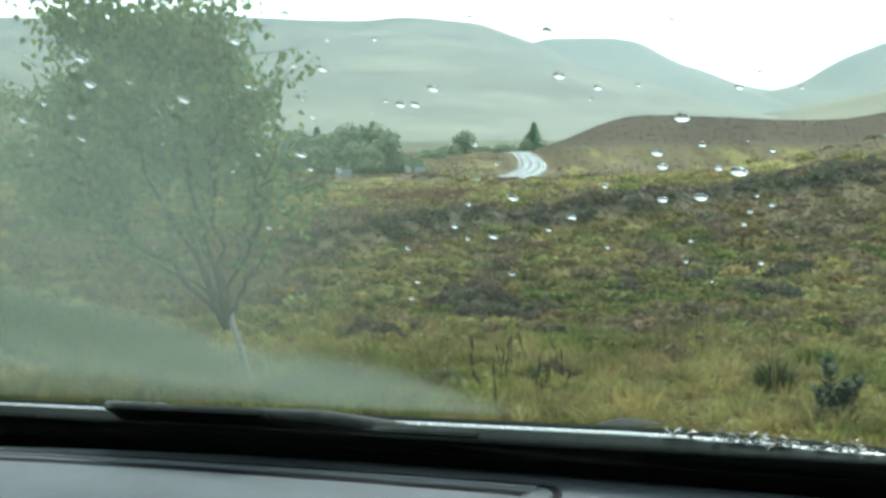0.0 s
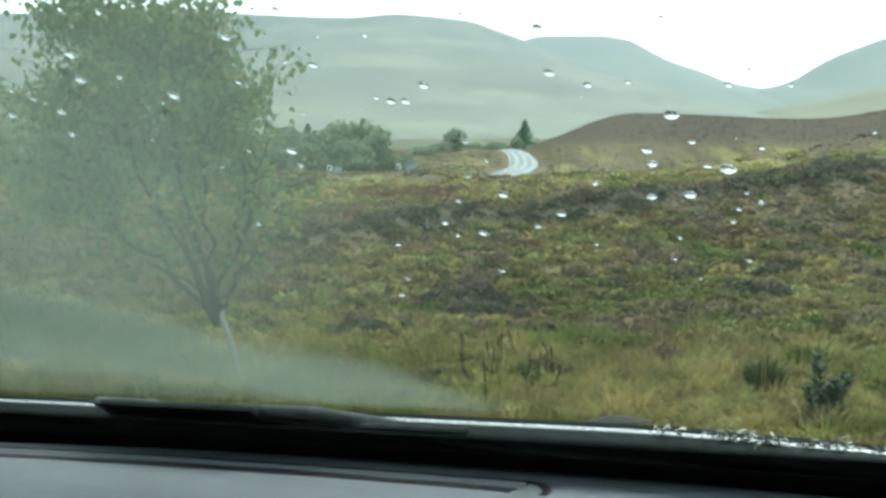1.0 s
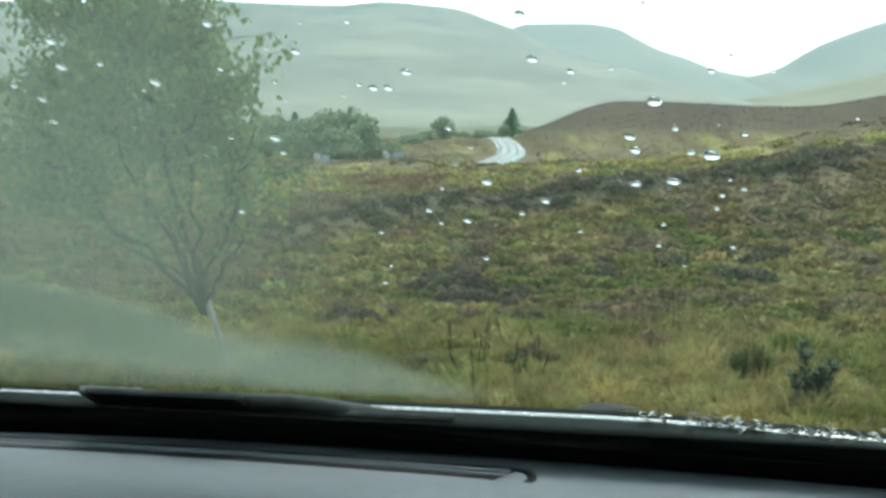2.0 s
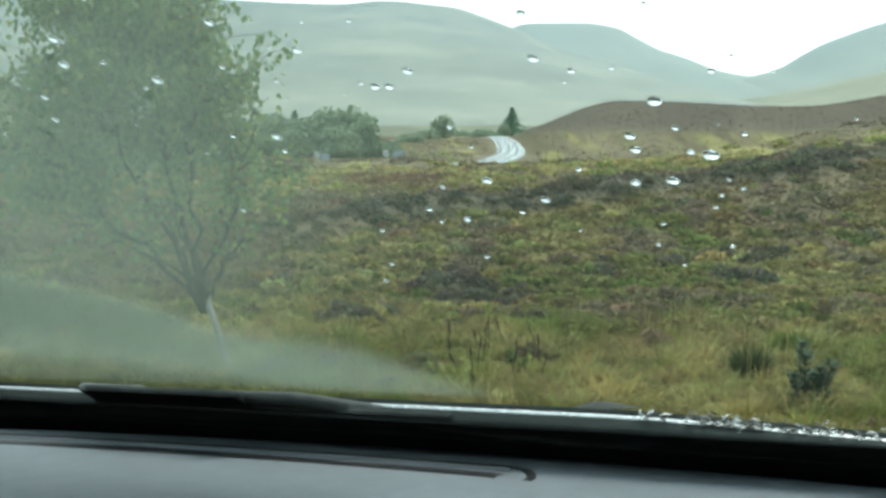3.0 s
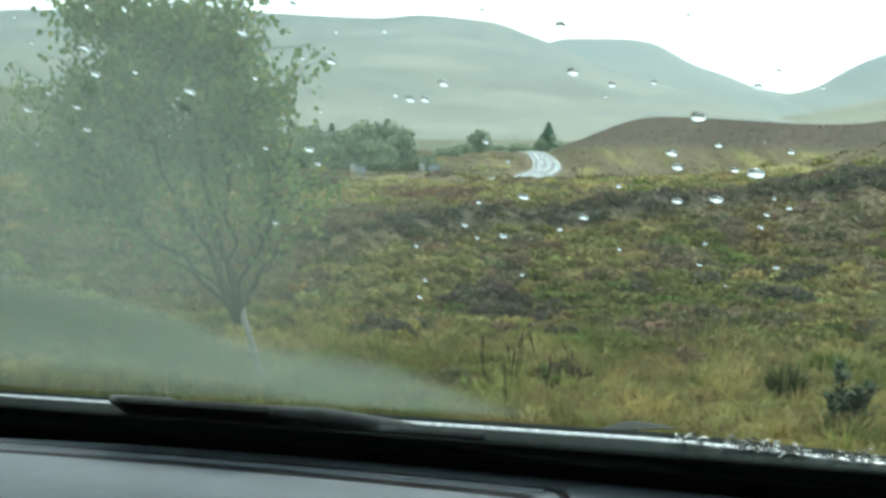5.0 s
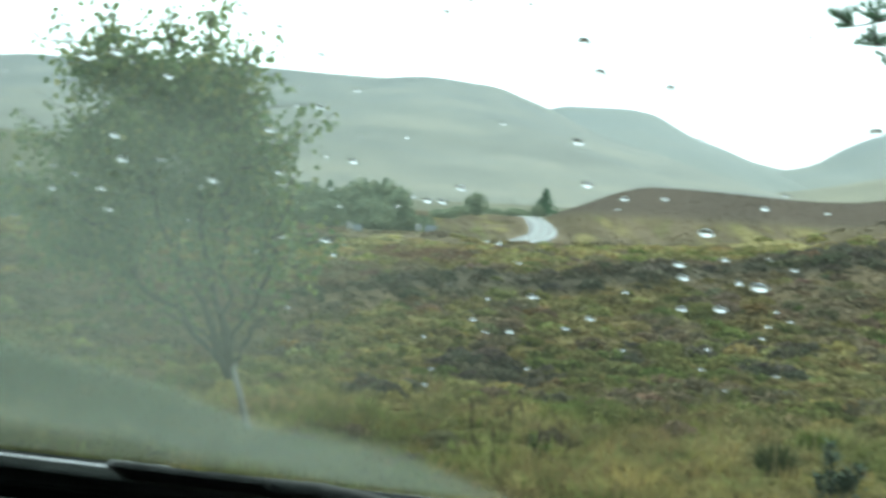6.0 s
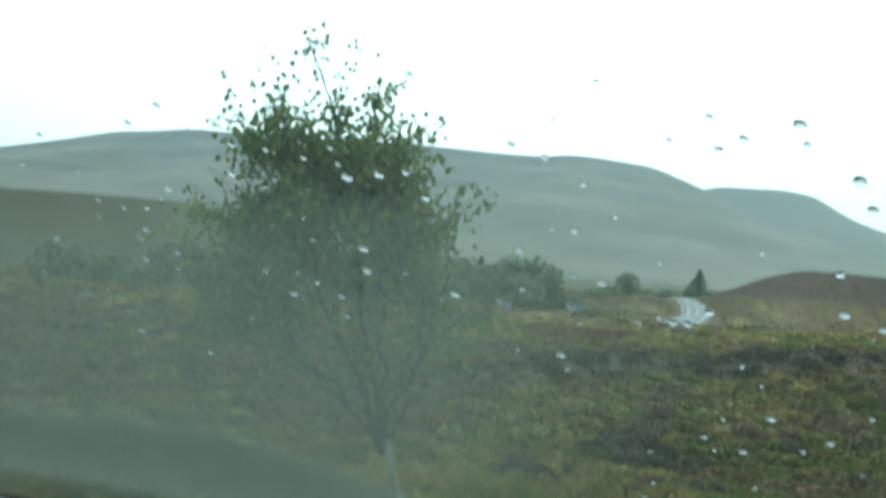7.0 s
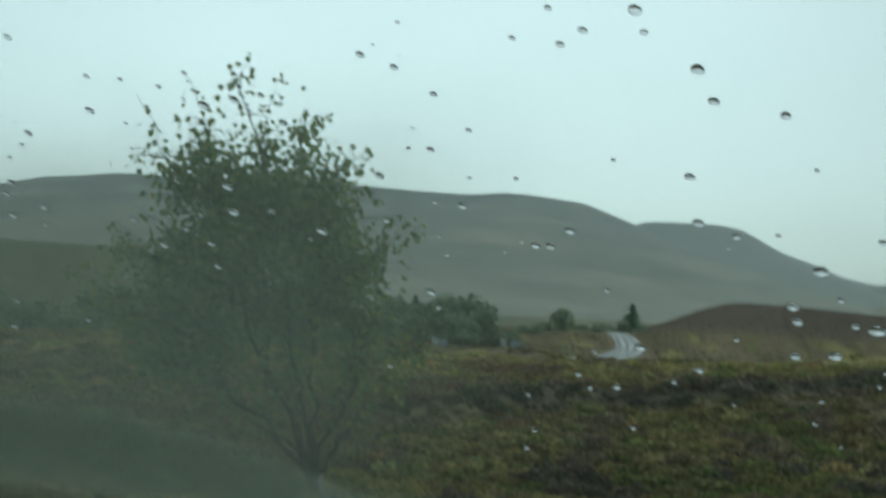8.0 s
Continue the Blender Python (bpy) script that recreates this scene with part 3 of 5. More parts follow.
# the screen's axes: x along its foot, y down its slope, z outward
SCREEN = CAR @ Matrix(((1, 0, 0, 0), (0, math.cos(RAKE), math.sin(RAKE), 0), (0, -math.sin(RAKE), math.cos(RAKE), 0), (0, 0, 0, 1)))
SHIFT = 0.0          # the car's middle along its own x
HALF = 0.82           # half its width

car = tagged(new("car"), "parked silver car with rain-spotted windscreen and grey dashboard", "car")
car.matrix_world = CAR
INV = CAR.inverted()


def grid(nx, ny, fn):
    verts = [fn(i / nx, j / ny) for j in range(ny + 1) for i in range(nx + 1)]
    faces = [(j * (nx + 1) + i, j * (nx + 1) + i + 1, (j + 1) * (nx + 1) + i + 1, (j + 1) * (nx + 1) + i) for j in range(ny) for i in range(nx)]
    return verts, faces


def thick(ob, t, offset=-1.0):
    s = ob.modifiers.new("thickness", "SOLIDIFY")
    s.thickness, s.offset = t, offset
    return ob


def droop(x):
    """How far the foot of the screen sinks towards the car's side."""
    return 0.0145 * max(0.0, (x - 0.14) / 0.3) ** 1.4


def build_car():
    # bonnet: falls away along the line of sight, with a low swelling towards its front
    def bonnet(a, b):
        x = SHIFT + (a * 2 - 1) * (HALF - 0.04)
        y = 0.034 + 1.0 * b
        edge = ((x - SHIFT) / HALF) ** 2
        z = -0.0057 - (0.216 + 0.06 * max(0.0, x + 0.1)) * (y - 0.034) - 0.03 * edge * b - 0.16 * max(0.0, b - 0.8) ** 1.5
        z -= 0.003 * (1 - min(1.0, b * 40)) ** 2 + droop(x) * (1 - 0.6 * b)
        return (x, y, z)
    v, f = grid(90, 50, bonnet)
    thick(part("bonnet", mesh_of("bonnet", v, f, M_paint, True), M_paint, car, "wet silver bonnet"), 0.003)
    # low washer jet standing on the bonnet
    jet = bmesh.new()
    rows = []
    for a in range(13):
        u = a / 6 - 1
        rows.append([jet.verts.new((0.052 * u, 0.02 * w, 0.011 * max(0.0, (1 - abs(u) ** 1.3)) * (1 - abs(w) ** 1.6) - 0.004)) for w in (-1, -0.6, -0.25, 0, 0.25, 0.6, 1)])
    for a in range(12):
        for c in range(6):
            jet.faces.new((rows[a][c], rows[a + 1][c], rows[a + 1][c + 1], rows[a][c + 1]))
    bmesh.ops.recalc_face_normals(jet, faces=jet.faces[:])
    part("washer_jet", jet, M_jet, car, "low grey washer jet on the bonnet", pose(-0.15, 0.69, -0.138, -12, 0, 31))

    # scuttle between bonnet and glass
    rise = [(0.078, -0.058), (0.066, -0.042), (0.060, -0.027), (0.055, -0.0160), (0.046, -0.0125)]

    def scuttle(a, b):
        y, z = rise[round(b * 4)]
        x = SHIFT + (a * 2 - 1) * (HALF - 0.03)
        return (x, y, z - droop(x))
    v, f = grid(120, 4, scuttle)
    thick(part("scuttle", mesh_of("scuttle", v, f, M_scuttle, True), M_scuttle, car, "wet black plastic scuttle"), 0.006)

    # seal that fills the gap between glass and bonnet edge
    lip = [(0.0238, -0.0158), (0.0285, -0.0128), (0.0318, -0.0102), (0.0334, -0.0092)]

    def seal(a, b):
        x = SHIFT + (a * 2 - 1) * (HALF - 0.03)
        y, z = lip[round(b * 3)]
        return (x, y, z - droop(x) * b)
    v, f = grid(120, 3, seal)
    thick(part("screen_seal", mesh_of("screen_seal", v, f, M_scuttle, True), M_scuttle, car, "wet dark grey seal between glass and bonnet"), 0.002)

    # glass
    pane = boxed((2 * HALF - 0.06, 0.75, 0.005), (SHIFT, -0.245, 0), 0.001, 1)
    part("windscreen", pane, M_glass, car, "raked windscreen spotted with rain", INV @ SCREEN).visible_shadow = False

    # printed black border along the foot of the glass
    def border(a, b):
        x = SHIFT + (a * 2 - 1) * (HALF - 0.03)
        bend = 0.10 * (x - 0.05) ** 2
        lo, hi = 0.041 + bend * 0.7, 0.125
        return (x, lo + (hi - lo) * b, -0.0045)
    v, f = grid(60, 2, border)
    thick(part("screen_border", mesh_of("screen_border", v, f, M_frit), M_frit, car, "black printed band along the foot of the glass", INV @ SCREEN), 0.001)
    for s in (-1, 1):
        part("pillar", boxed((0.06, 0.80, 0.05), (SHIFT + s * (HALF - 0.02), -0.30, 0.0), 0.012), M_body, car, "", INV @ SCREEN)
    part("header_rail", boxed((2 * HALF, 0.07, 0.05), (SHIFT, -0.655, 0.0), 0.012), M_lining, car, "", INV @ SCREEN)

    # dashboard: a broad grey moulding with a rolled front edge
    def dash(a, b):
        x = SHIFT + (a * 2 - 1) * (HALF - 0.02)
        y = 0.062 - 0.17 * min(x * x, 0.25) - 0.6 * b
        z = -0.0405 - 0.012 * min(1.0, b * 1.4)
        if b > 0.8:
            z -= 1.3 * (b - 0.8) ** 2 * 2
        if b < 0.03:
            z -= 0.004 * (1 - b / 0.03) ** 2
        return (x, y, z)
    v, f = grid(60, 60, dash)
    dashboard = thick(part("dashboard", mesh_of("dashboard", v, f, M_dash, True), M_dash, car, "grey grained plastic dashboard top"), 0.02, 1.0)

    def strip(name, path, half, top, mat, label=""):
        verts, faces = [], []
        for i, (x, y) in enumerate(path):
            a, b = path[max(0, i - 1)], path[min(len(path) - 1, i + 1)]
            d = Vector((b[0] - a[0], b[1] - a[1])).normalized()
            nx, ny = -d.y, d.x
            base = -0.0413 - 0.012 * max(0.0, min(1.0, (0.062 - 0.17 * min(x * x, 0.25) - y) / 0.6 * 1.4))
            for o, h in ((-1, 0), (-0.8, 0.8), (0, 1), (0.8, 0.8), (1, 0)):
                verts.append((x + nx * half * o, y + ny * half * o, base + top * h))
        for i in range(len(path) - 1):
            for k in range(4):
                faces.append((i * 5 + k, i * 5 + k + 1, (i + 1) * 5 + k + 1, (i + 1) * 5 + k))
        return part(name, mesh_of(name, verts, faces, mat, True), mat, dashboard, label)

    def line(x0, x1, y0, sweep, n=40):
        xs = [x0 + (x1 - x0) * i / n for i in range(n + 1)]
        return [(x, y0 - sweep * x * x) for x in xs]
    outer = line(-0.62, 0.085, 0.0235, 0.10) + [(0.095, 0.0195), (0.103, 0.011), (0.107, 0.003), (0.107, -0.004)]
    inner = line(-0.62, 0.078, 0.004, 0.13) + [(0.086, 0.0015)]
    # slots are strips laid on the dash; the shade inside them is their dark colour
    strip("vent_slot", outer, 0.0036, 0.0014, M_dash_dark, "dark demister slot with a hooked end")
    strip("vent_slot", inner, 0.0062, 0.0014, M_dash_dark, "dark demister slot")
    strip("vent_rib", line(-0.62, 0.088, 0.0145, 0.115), 0.0022, 0.003, M_dash, "raised grey rib between the slots")

    # shell behind and beside the camera
    for s in (-1, 1):
        part("door_panel", boxed((0.06, 2.2, 0.95), (SHIFT + s * HALF, -1.0, -0.575), 0.02), M_body, car)
        part("wing", boxed((0.05, 1.05, 0.62), (SHIFT + s * (HALF - 0.02), 0.55, -0.72), 0.02), M_paint, car)
        part("door_pillar", boxed((0.05, 0.12, 0.50), (SHIFT + s * (HALF - 0.02), -1.25, 0.13), 0.01), M_lining, car)
    part("roof", boxed((2 * HALF, 1.75, 0.04), (SHIFT, -1.42, 0.40), 0.015), M_lining, car)
    part("tail_panel", boxed((2 * HALF, 0.06, 1.40), (SHIFT, -2.1, -0.32), 0.02), M_lining, car)
    part("cabin_floor", boxed((2 * HALF, 2.6, 0.05), (SHIFT, -0.8, -0.88), 0.01), M_lining, car)
    part("bulkhead", boxed((2 * HALF - 0.08, 0.03, 0.75), (SHIFT, 0.085, -0.47), 0.005), M_frit, car)
    part("nose_panel", boxed((2 * HALF - 0.1, 0.05, 0.55), (SHIFT, 1.07, -0.72), 0.02), M_paint, car)

    # parked wiper: blade with end cap and holder bow, arm running on under the bonnet edge
    wiper = part("wiper", boxed((0.15, 0.025, 0.0055), (-0.200, 0.0200, 0.0056), 0.0024), M_rubber, car, "worn black wiper parked along the foot of the glass", INV @ SCREEN)
    part("blade_rubber", boxed((0.32, 0.006, 0.005), (-0.120, 0.030, 0.0052), 0.002), M_rubber, wiper)
    part("end_cap", boxed((0.066, 0.026, 0.0068), (-0.2500, 0.0210, 0.0064), 0.003, 3), M_cap, wiper, "grey-scuffed plastic end cap")
    part("holder", boxed((0.05, 0.023, 0.006), (-0.155, 0.0190, 0.0060), 0.0025, 2), M_rubber, wiper)
    v, f = tubes([([(-0.19, 0.019, 0.0075), (-0.13, 0.021, 0.0085), (-0.085, 0.022, 0.009), (-0.045, 0.031, 0.0085), (0.0, 0.042, 0.008), (0.10, 0.06, 0.006), (0.28, 0.075, 0.004)], [0.0045, 0.005, 0.0055, 0.0055, 0.0055, 0.006, 0.006])], 10)
    part("wiper_arm", mesh_of("wiper_arm", v, f, M_rubber, True), M_rubber, wiper)


build_car()

# thin mist on the inside of the glass
film_v, film_f = [], []
for sheet in range(5):
    v, f = grid(2, 2, lambda a, b: (SHIFT + (a * 2 - 1) * (HALF - 0.08), 0.03 - 0.63 * b, -0.0002 * sheet))
    film_f += [tuple(k + len(film_v) for k in q) for q in f]
    film_v += v
film = tagged(new("window_mist", mesh_of("window_mist", film_v, film_f, M_mist)), "milky condensation bank on the inside of the windscreen", "condensation", kind="stuff")
film.matrix_world = SCREEN @ Matrix.Translation((0, 0, -0.0046))


# ---- rain on the glass ----
def drop_mesh(seed):
    rnd = random.Random(seed)
    lobes = [(k, rnd.uniform(0, 6.28), rnd.uniform(0.02, 0.09) / k) for k in (1, 2, 3)]
    verts, faces, rings, n = [], [], 7, 20
    for i in range(rings):
        t = i / (rings - 1) * math.pi / 2
        for k in range(n):
            a = 2 * math.pi * k / n
            r = 0.5 * math.cos(t) * (1 + sum(s * math.cos(q * a + p) for q, p, s in lobes)) if i < rings - 1 else 0.008
            verts.append((r * math.cos(a), r * math.sin(a), 0.13 * math.sin(t) ** 0.9))
    for i in range(rings - 1):
        for k in range(n):
            faces.append((i * n + k, i * n + (k + 1) % n, (i + 1) * n + (k + 1) % n, (i + 1) * n + k))
    faces.append(tuple((rings - 1) * n + k for k in range(n)))
    faces.append(tuple(n - 1 - k for k in range(n)))
    return mesh_of("raindrop", verts, faces, M_water, True)


DROPS = [drop_mesh(s) for s in range(6)]
BIG = [(298, 255, 8.7), (288, 291, 7.4), (278, 239, 7.2), (85, 335, 7.2), (46, 352, 7.0), (79, 413, 6.8), (55, 368, 6.8), (-167, 300, 6.7), (-14, 335, 6.6), (-96, 366, 6.5), (116, 290, 6.3),
       (-68, 369, 6.3), (-196, 276, 6.3), (198, 247, 6.2), (270, 262, 6.1), (271, 271, 6.0), (280, 393, 5.9), (262, 239, 5.9), (18, 421, 5.9), (-126, 280, 5.9), (218, 230, 5.7), (96, 413, 5.7),
       (-73, 388, 5.7), (253, 322, 5.6), (174, 217, 5.6), (201, 323, 5.5), (7, 317, 5.4), (357, 342, 5.4), (182, 316, 5.3), (135, 364, 5.3), (-30, 415, 5.3), (16, 333, 5.3), (188, 315, 5.2)]
MIDDLE = [(162, 342, 5.2), (280, 379, 5.0), (259, 346, 5.0), (-18, 354, 4.9), (-80, 357, 4.7), (300, 369, 4.6), (98, 161, 4.6), (65, 426, 4.6), (159, 227, 4.5), (243, 427, 4.5), (57, 234, 4.4),
          (291, 258, 4.3), (175, 415, 4.3), (167, 183, 4.2), (250, 416, 4.2), (9, 344, 4.2), (166, 374, 4.1), (-61, 315, 4.1), (264, 313, 4.0), (113, 279, 4.0), (313, 305, 3.9), (203, 221, 3.9),
          (183, 400, 3.9), (67, 350, 3.9), (111, 178, 3.9), (290, 274, 3.8), (-41, 409, 3.8), (124, 210, 3.7), (2, 351, 3.7), (122, 338, 3.7), (242, 251, 3.6), (200, 286, 3.6), (160, 216, 3.6)]
SMALL = [(94, 293, 3.5), (175, 244, 3.4), (255, 190, 3.4), (314, 267, 3.4), (287, 187, 3.4), (263, 207, 3.3), (289, 218, 3.2), (294, 227, 3.2), (151, 346, 3.1), (177, 319, 3.1), (304, 231, 3.1),
         (224, 204, 3.0), (30, 375, 3.0), (193, 354, 2.9), (157, 376, 2.9), (31, 411, 2.9), (75, 331, 2.9), (-34, 310, 2.9), (279, 312, 2.8), (138, 314, 2.8), (141, 326, 2.7), (235, 358, 2.7),
         (203, 272, 2.7), (302, 343, 2.6), (71, 282, 2.6), (49, 307, 2.6), (261, 172, 2.5), (174, 357, 2.5), (-107, 284, 2.5), (36, 390, 2.4), (173, 426, 2.3), (322, 312, 2.3), (166, 313, 2.2)]
HIGH = [(-80, 457, 6.4), (-15, 457, 6.8), (11, 464, 6.8), (-114, 440, 4.6), (-80, 431, 4.1), (-86, 411, 3.6), (-98, 400, 3.2), (-73, 405, 3.6), (-57, 403, 3.6), (33, 438, 5.5), (49, 433, 4.6), (83, 430, 4.6),
        (80, 421, 3.2), (110, 413, 4.1), (110, 398, 5.0), (144, 461, 6.4), (-151, 385, 5.5), (-84, 381, 4.6), (-195, 357, 5.0), (-176, 336, 5.9), (-154, 319, 3.6), (165, 423, 4.6), (188, 433, 3.6), (187, 381, 3.2),
        (240, 412, 4.1), (270, 420, 5.9), (269, 411, 3.6), (225, 418, 3.2), (212, 447, 4.6), (114, 481, 6.8)]
drop_rng = random.Random(5)
spots = BIG + MIDDLE + SMALL + HIGH + [(drop_rng.uniform(-190, 380), drop_rng.uniform(230, 440), drop_rng.uniform(1.2, 2.4)) for _ in range(30)]
for x, s, mm in spots:
    ob = new("raindrop", DROPS[drop_rng.randrange(6)])
    k = mm / 1000 * (0.6 if s > 425 else 0.78)
    ob.matrix_world = SCREEN @ Matrix.Translation((x / 1000, -s / 1000 + 0.002, 0.0026)) @ pose(0, 0, 0, 0, 0, drop_rng.uniform(0, 360)) @ Matrix.Diagonal((k, k, k * (0.16 if s > 430 else 0.5 if s > 400 else 1.0), 1))
    tagged(ob, "large clear raindrop on the windscreen" if mm > 5.1 else "small clear raindrop on the windscreen", "raindrop", "raindrops on the windscreen")


def build_debris():
    """Wet leaf shreds and needles caught in the gap at the foot of the glass."""
    rng = random.Random(11)
    verts, faces = [], []
    heaps = [(0.176 + 0.022 * k + rng.uniform(-0.008, 0.008), rng.uniform(0.004, 0.011)) for k in range(18)]
    for _ in range(760):
        c, wide = rng.choice(heaps)
        x = c + rng.gauss(0, wide)
        y, z = rng.gauss(0.0335, 0.0022), -0.0072 + rng.gauss(0, 0.0022) - droop(x)
        ln, w = rng.uniform(0.0015, 0.009), rng.uniform(0.0003, 0.0015)
        a = rng.gauss(0, 0.7)
        d = Vector((math.cos(a), math.sin(a), rng.gauss(0, 0.35))).normalized()
        q = d.cross(Vector((rng.gauss(0, 0.4), rng.gauss(0, 0.4), 1))).normalized() * w
        c = Vector((x, y, z))
        b = len(verts)
        lift = Vector((0, 0, w * 0.7))
        verts += [c - d * ln / 2, c - q + lift * 0.3, c + d * ln / 2, c + q + lift * 0.3, c + lift * 1.6]
        faces += [(b, b + 1, b + 4), (b + 1, b + 2, b + 4), (b + 2, b + 3, b + 4), (b + 3, b, b + 4), (b + 3, b + 2, b + 1, b)]
    ob = tagged(new("leaf_litter", mesh_of("leaf_litter", verts, faces, M_debris)), "wet pale leaf shreds and needles caught along the bonnet edge", "debris", kind="stuff")
    ob.matrix_world = CAR


build_debris()


# ---- the young birch by the car ----
def bend(a, b, lift, n, rng, wob):
    a, b = Vector(a), Vector(b)
    c = a.lerp(b, 0.45) + Vector((0, 0, lift))
    out = []
    for i in range(n + 1):
        t = i / n
        p = a * (1 - t) ** 2 + c * 2 * t * (1 - t) + b * t * t
        if 0 < i:
            p += Vector((rng.gauss(0, wob), rng.gauss(0, wob), rng.gauss(0, wob)))
        out.append(p)
    return out


def build_birch():
    rng = random.Random(21)
    foot = Vector((-1.09, 7.0, float(land(-1.09, 7.0)) - 0.02))
    fork = Vector((-1.215, 7.0, 0.34))
    tree = tagged(new("birch_tree"), "young multi-stemmed birch with thinning yellow-green autumn leaves", "tree")
    tree.location = foot
    off = Matrix.Translation(-foot)
    trunk = bend(foot, fork, 0.05, 7, rng, 0.006)
    v, f = tubes([(trunk, [0.03, 0.024, 0.021, 0.019, 0.018, 0.018, 0.019, 0.021])], 10)
    part("trunk", mesh_of("trunk", v, f, M_whitebark, True), M_whitebark, tree, "pale peeling lower trunk", off)
    # first the six main stems, then the boughs that leave them
    heads = [(-1.78, 0.0, 2.5), (-2.14, 0.05, 1.95), (-1.36, -0.1, 1.98), (-0.9, -0.2, 1.3), (-2.2, -0.1, 0.95), (-1.58, 0.3, 1.9),
             (-2.0, -0.1, 2.26), (-1.70, 0.1, 2.26), (-1.46, 0.1, 2.24), (-1.2, 0.0, 2.02), (-2.26, -0.1, 2.06), (-2.08, 0.1, 2.14), (-1.95, -0.2, 2.04), (-1.55, -0.2, 1.95), (-1.34, 0.2, 1.9),
             (-2.0, 0.3, 1.75), (-1.2, -0.1, 1.72), (-1.26, 0.2, 1.55), (-1.14, 0.1, 1.4), (-2.12, 0.0, 1.6), (-2.0, -0.3, 1.45), (-2.2, 0.1, 1.25), (-1.9, 0.35, 1.4), (-1.7, -0.3, 1.6),
             (-1.45, -0.3, 1.5), (-1.92, -0.1, 0.95), (-1.62, 0.2, 1.2), (-1.3, 0.2, 1.2), (-2.05, 0.2, 1.1), (-0.7, 0.2, 1.05), (-0.9, -0.15, 0.9), (-1.75, 0.2, 1.75), (-2.34, 0.0, 1.5), (-2.4, -0.1, 1.22), (-2.32, 0.1, 0.92), (-1.02, 0.1, 1.2), (-0.98, -0.1, 1.55)]
    limbs, twigs, spots = [], [], []
    for k, (hx, hy, hz) in enumerate(heads):
        head = Vector((hx, 7.0 + hy, hz))
        low = hz < 1.3
        if k < 6:
            start = fork + Vector((rng.gauss(0, 0.015), rng.gauss(0, 0.015), rng.uniform(-0.12, 0.01)))
        else:
            start = min((p for path, _ in limbs[:6] for p in path[2:8] if p.z < hz - 0.1), key=lambda p: (p - head).length + 0.5 * max(0.0, p.z - hz + 0.5))
        path = bend(start, head, 0.25 if low else 0.1, 12, rng, 0.02)
        thick_at = 0.013 if k < 6 else 0.008
        limbs.append((path, [thick_at * (1 - i / 13) + 0.0025 for i in range(13)]))
        for i in range(4, 13):
            for _ in range(3 if i > 6 else 2):
                t = i / 12
                out = Vector((rng.gauss(0, 1), rng.gauss(0, 0.9), rng.gauss(0.25, 0.5))).normalized()
                ln = rng.uniform(0.08, 0.3) * (1.05 - 0.4 * t)
                tip = path[i] + out * ln
                tw = bend(path[i], tip, 0.04, 5, rng, 0.008)
                twigs.append((tw, [0.0035, 0.003, 0.0025, 0.002, 0.0016, 0.0012]))
                core = abs(tip.x + 1.68) < 0.42 and 1.25 < tip.z < 2.05
                n = rng.randint(3, 7) if hx > -0.95 else rng.randint(5, 10) if tip.z > 2.0 else rng.randint(11, 17) if low else rng.randint(19, 30) if core else rng.randint(15, 23)
                for _ in range(n):
                    q = tw[rng.randint(1, 5)] + Vector((rng.gauss(0, 0.06), rng.gauss(0, 0.06), rng.gauss(-0.03, 0.05)))
                    spots.append(q)
    # bare side stems low down
    for ex, ey, ez in ((-1.74, 6.9, 0.74), (-1.58, 7.1, 0.95), (-1.0, 6.9, 0.62), (-0.86, 7.1, 0.86), (-1.42, 6.95, 0.92), (-2.05, 7.05, 0.82), (-1.1, 7.1, 0.98)):
        path = bend(fork + Vector((0, 0, rng.uniform(-0.1, 0.02))), (ex, ey, ez), rng.uniform(-0.02, 0.1), 12, rng, 0.012)
        limbs.append((path, [0.0095 * (1 - i / 13) + 0.002 for i in range(13)]))
        for i in range(7, 13):
            tw = bend(path[i], path[i] + Vector((rng.gauss(0, 0.12), rng.gauss(0, 0.12), rng.uniform(0.02, 0.16))), 0.02, 5, rng, 0.006)
            twigs.append((tw, [0.003, 0.0026, 0.0022, 0.0018, 0.0015, 0.0012]))
            spots += [tw[rng.randint(3, 5)] + Vector((rng.gauss(0, 0.03), rng.gauss(0, 0.03), rng.gauss(-0.02, 0.02))) for _ in range(3)]
    # long wisps standing out of the crown
    for _ in range(70):
        root = rng.choice(limbs[6:-7] + limbs[:3])[0][rng.randint(9, 12)]
        if root.z < 1.15:
            continue
        out = Vector((root.x + 1.68, 0.6 * (root.y - 7.0), 0.55 + 0.5 * (root.z - 1.4))) + Vector((rng.gauss(0, 0.3), rng.gauss(0, 0.3), rng.gauss(0, 0.2)))
        tip = root + out.normalized() * rng.uniform(0.16, 0.42)
        tip.z = min(tip.z, 2.66)
        tw = bend(root, tip, 0.05, 5, rng, 0.012)
        twigs.append((tw, [0.0035, 0.003, 0.0025, 0.002, 0.0016, 0.0012]))
        for _ in range(rng.randint(7, 15)):
            spots.append(tw[rng.randint(2, 5)] + Vector((rng.gauss(0, 0.03), rng.gauss(0, 0.03), rng.gauss(-0.03, 0.03))))
    v, f = tubes(limbs, 7)
    part("limb", mesh_of("limb", v, f, M_bark, True), M_bark, tree, "dark slender forking stems", off)
    v, f = tubes(twigs, 4)
    tagged(part("twig", mesh_of("twig", v, f, M_bark), M_bark, tree, "", off), kind="stuff")

    lv = [(0, 0, 0), (-0.42, 0.28, 0.1), (-0.3, 0.62, 0.07), (0, 1, -0.06), (0.3, 0.62, 0.07), (0.42, 0.28, 0.1), (0, 0.4, 0)]
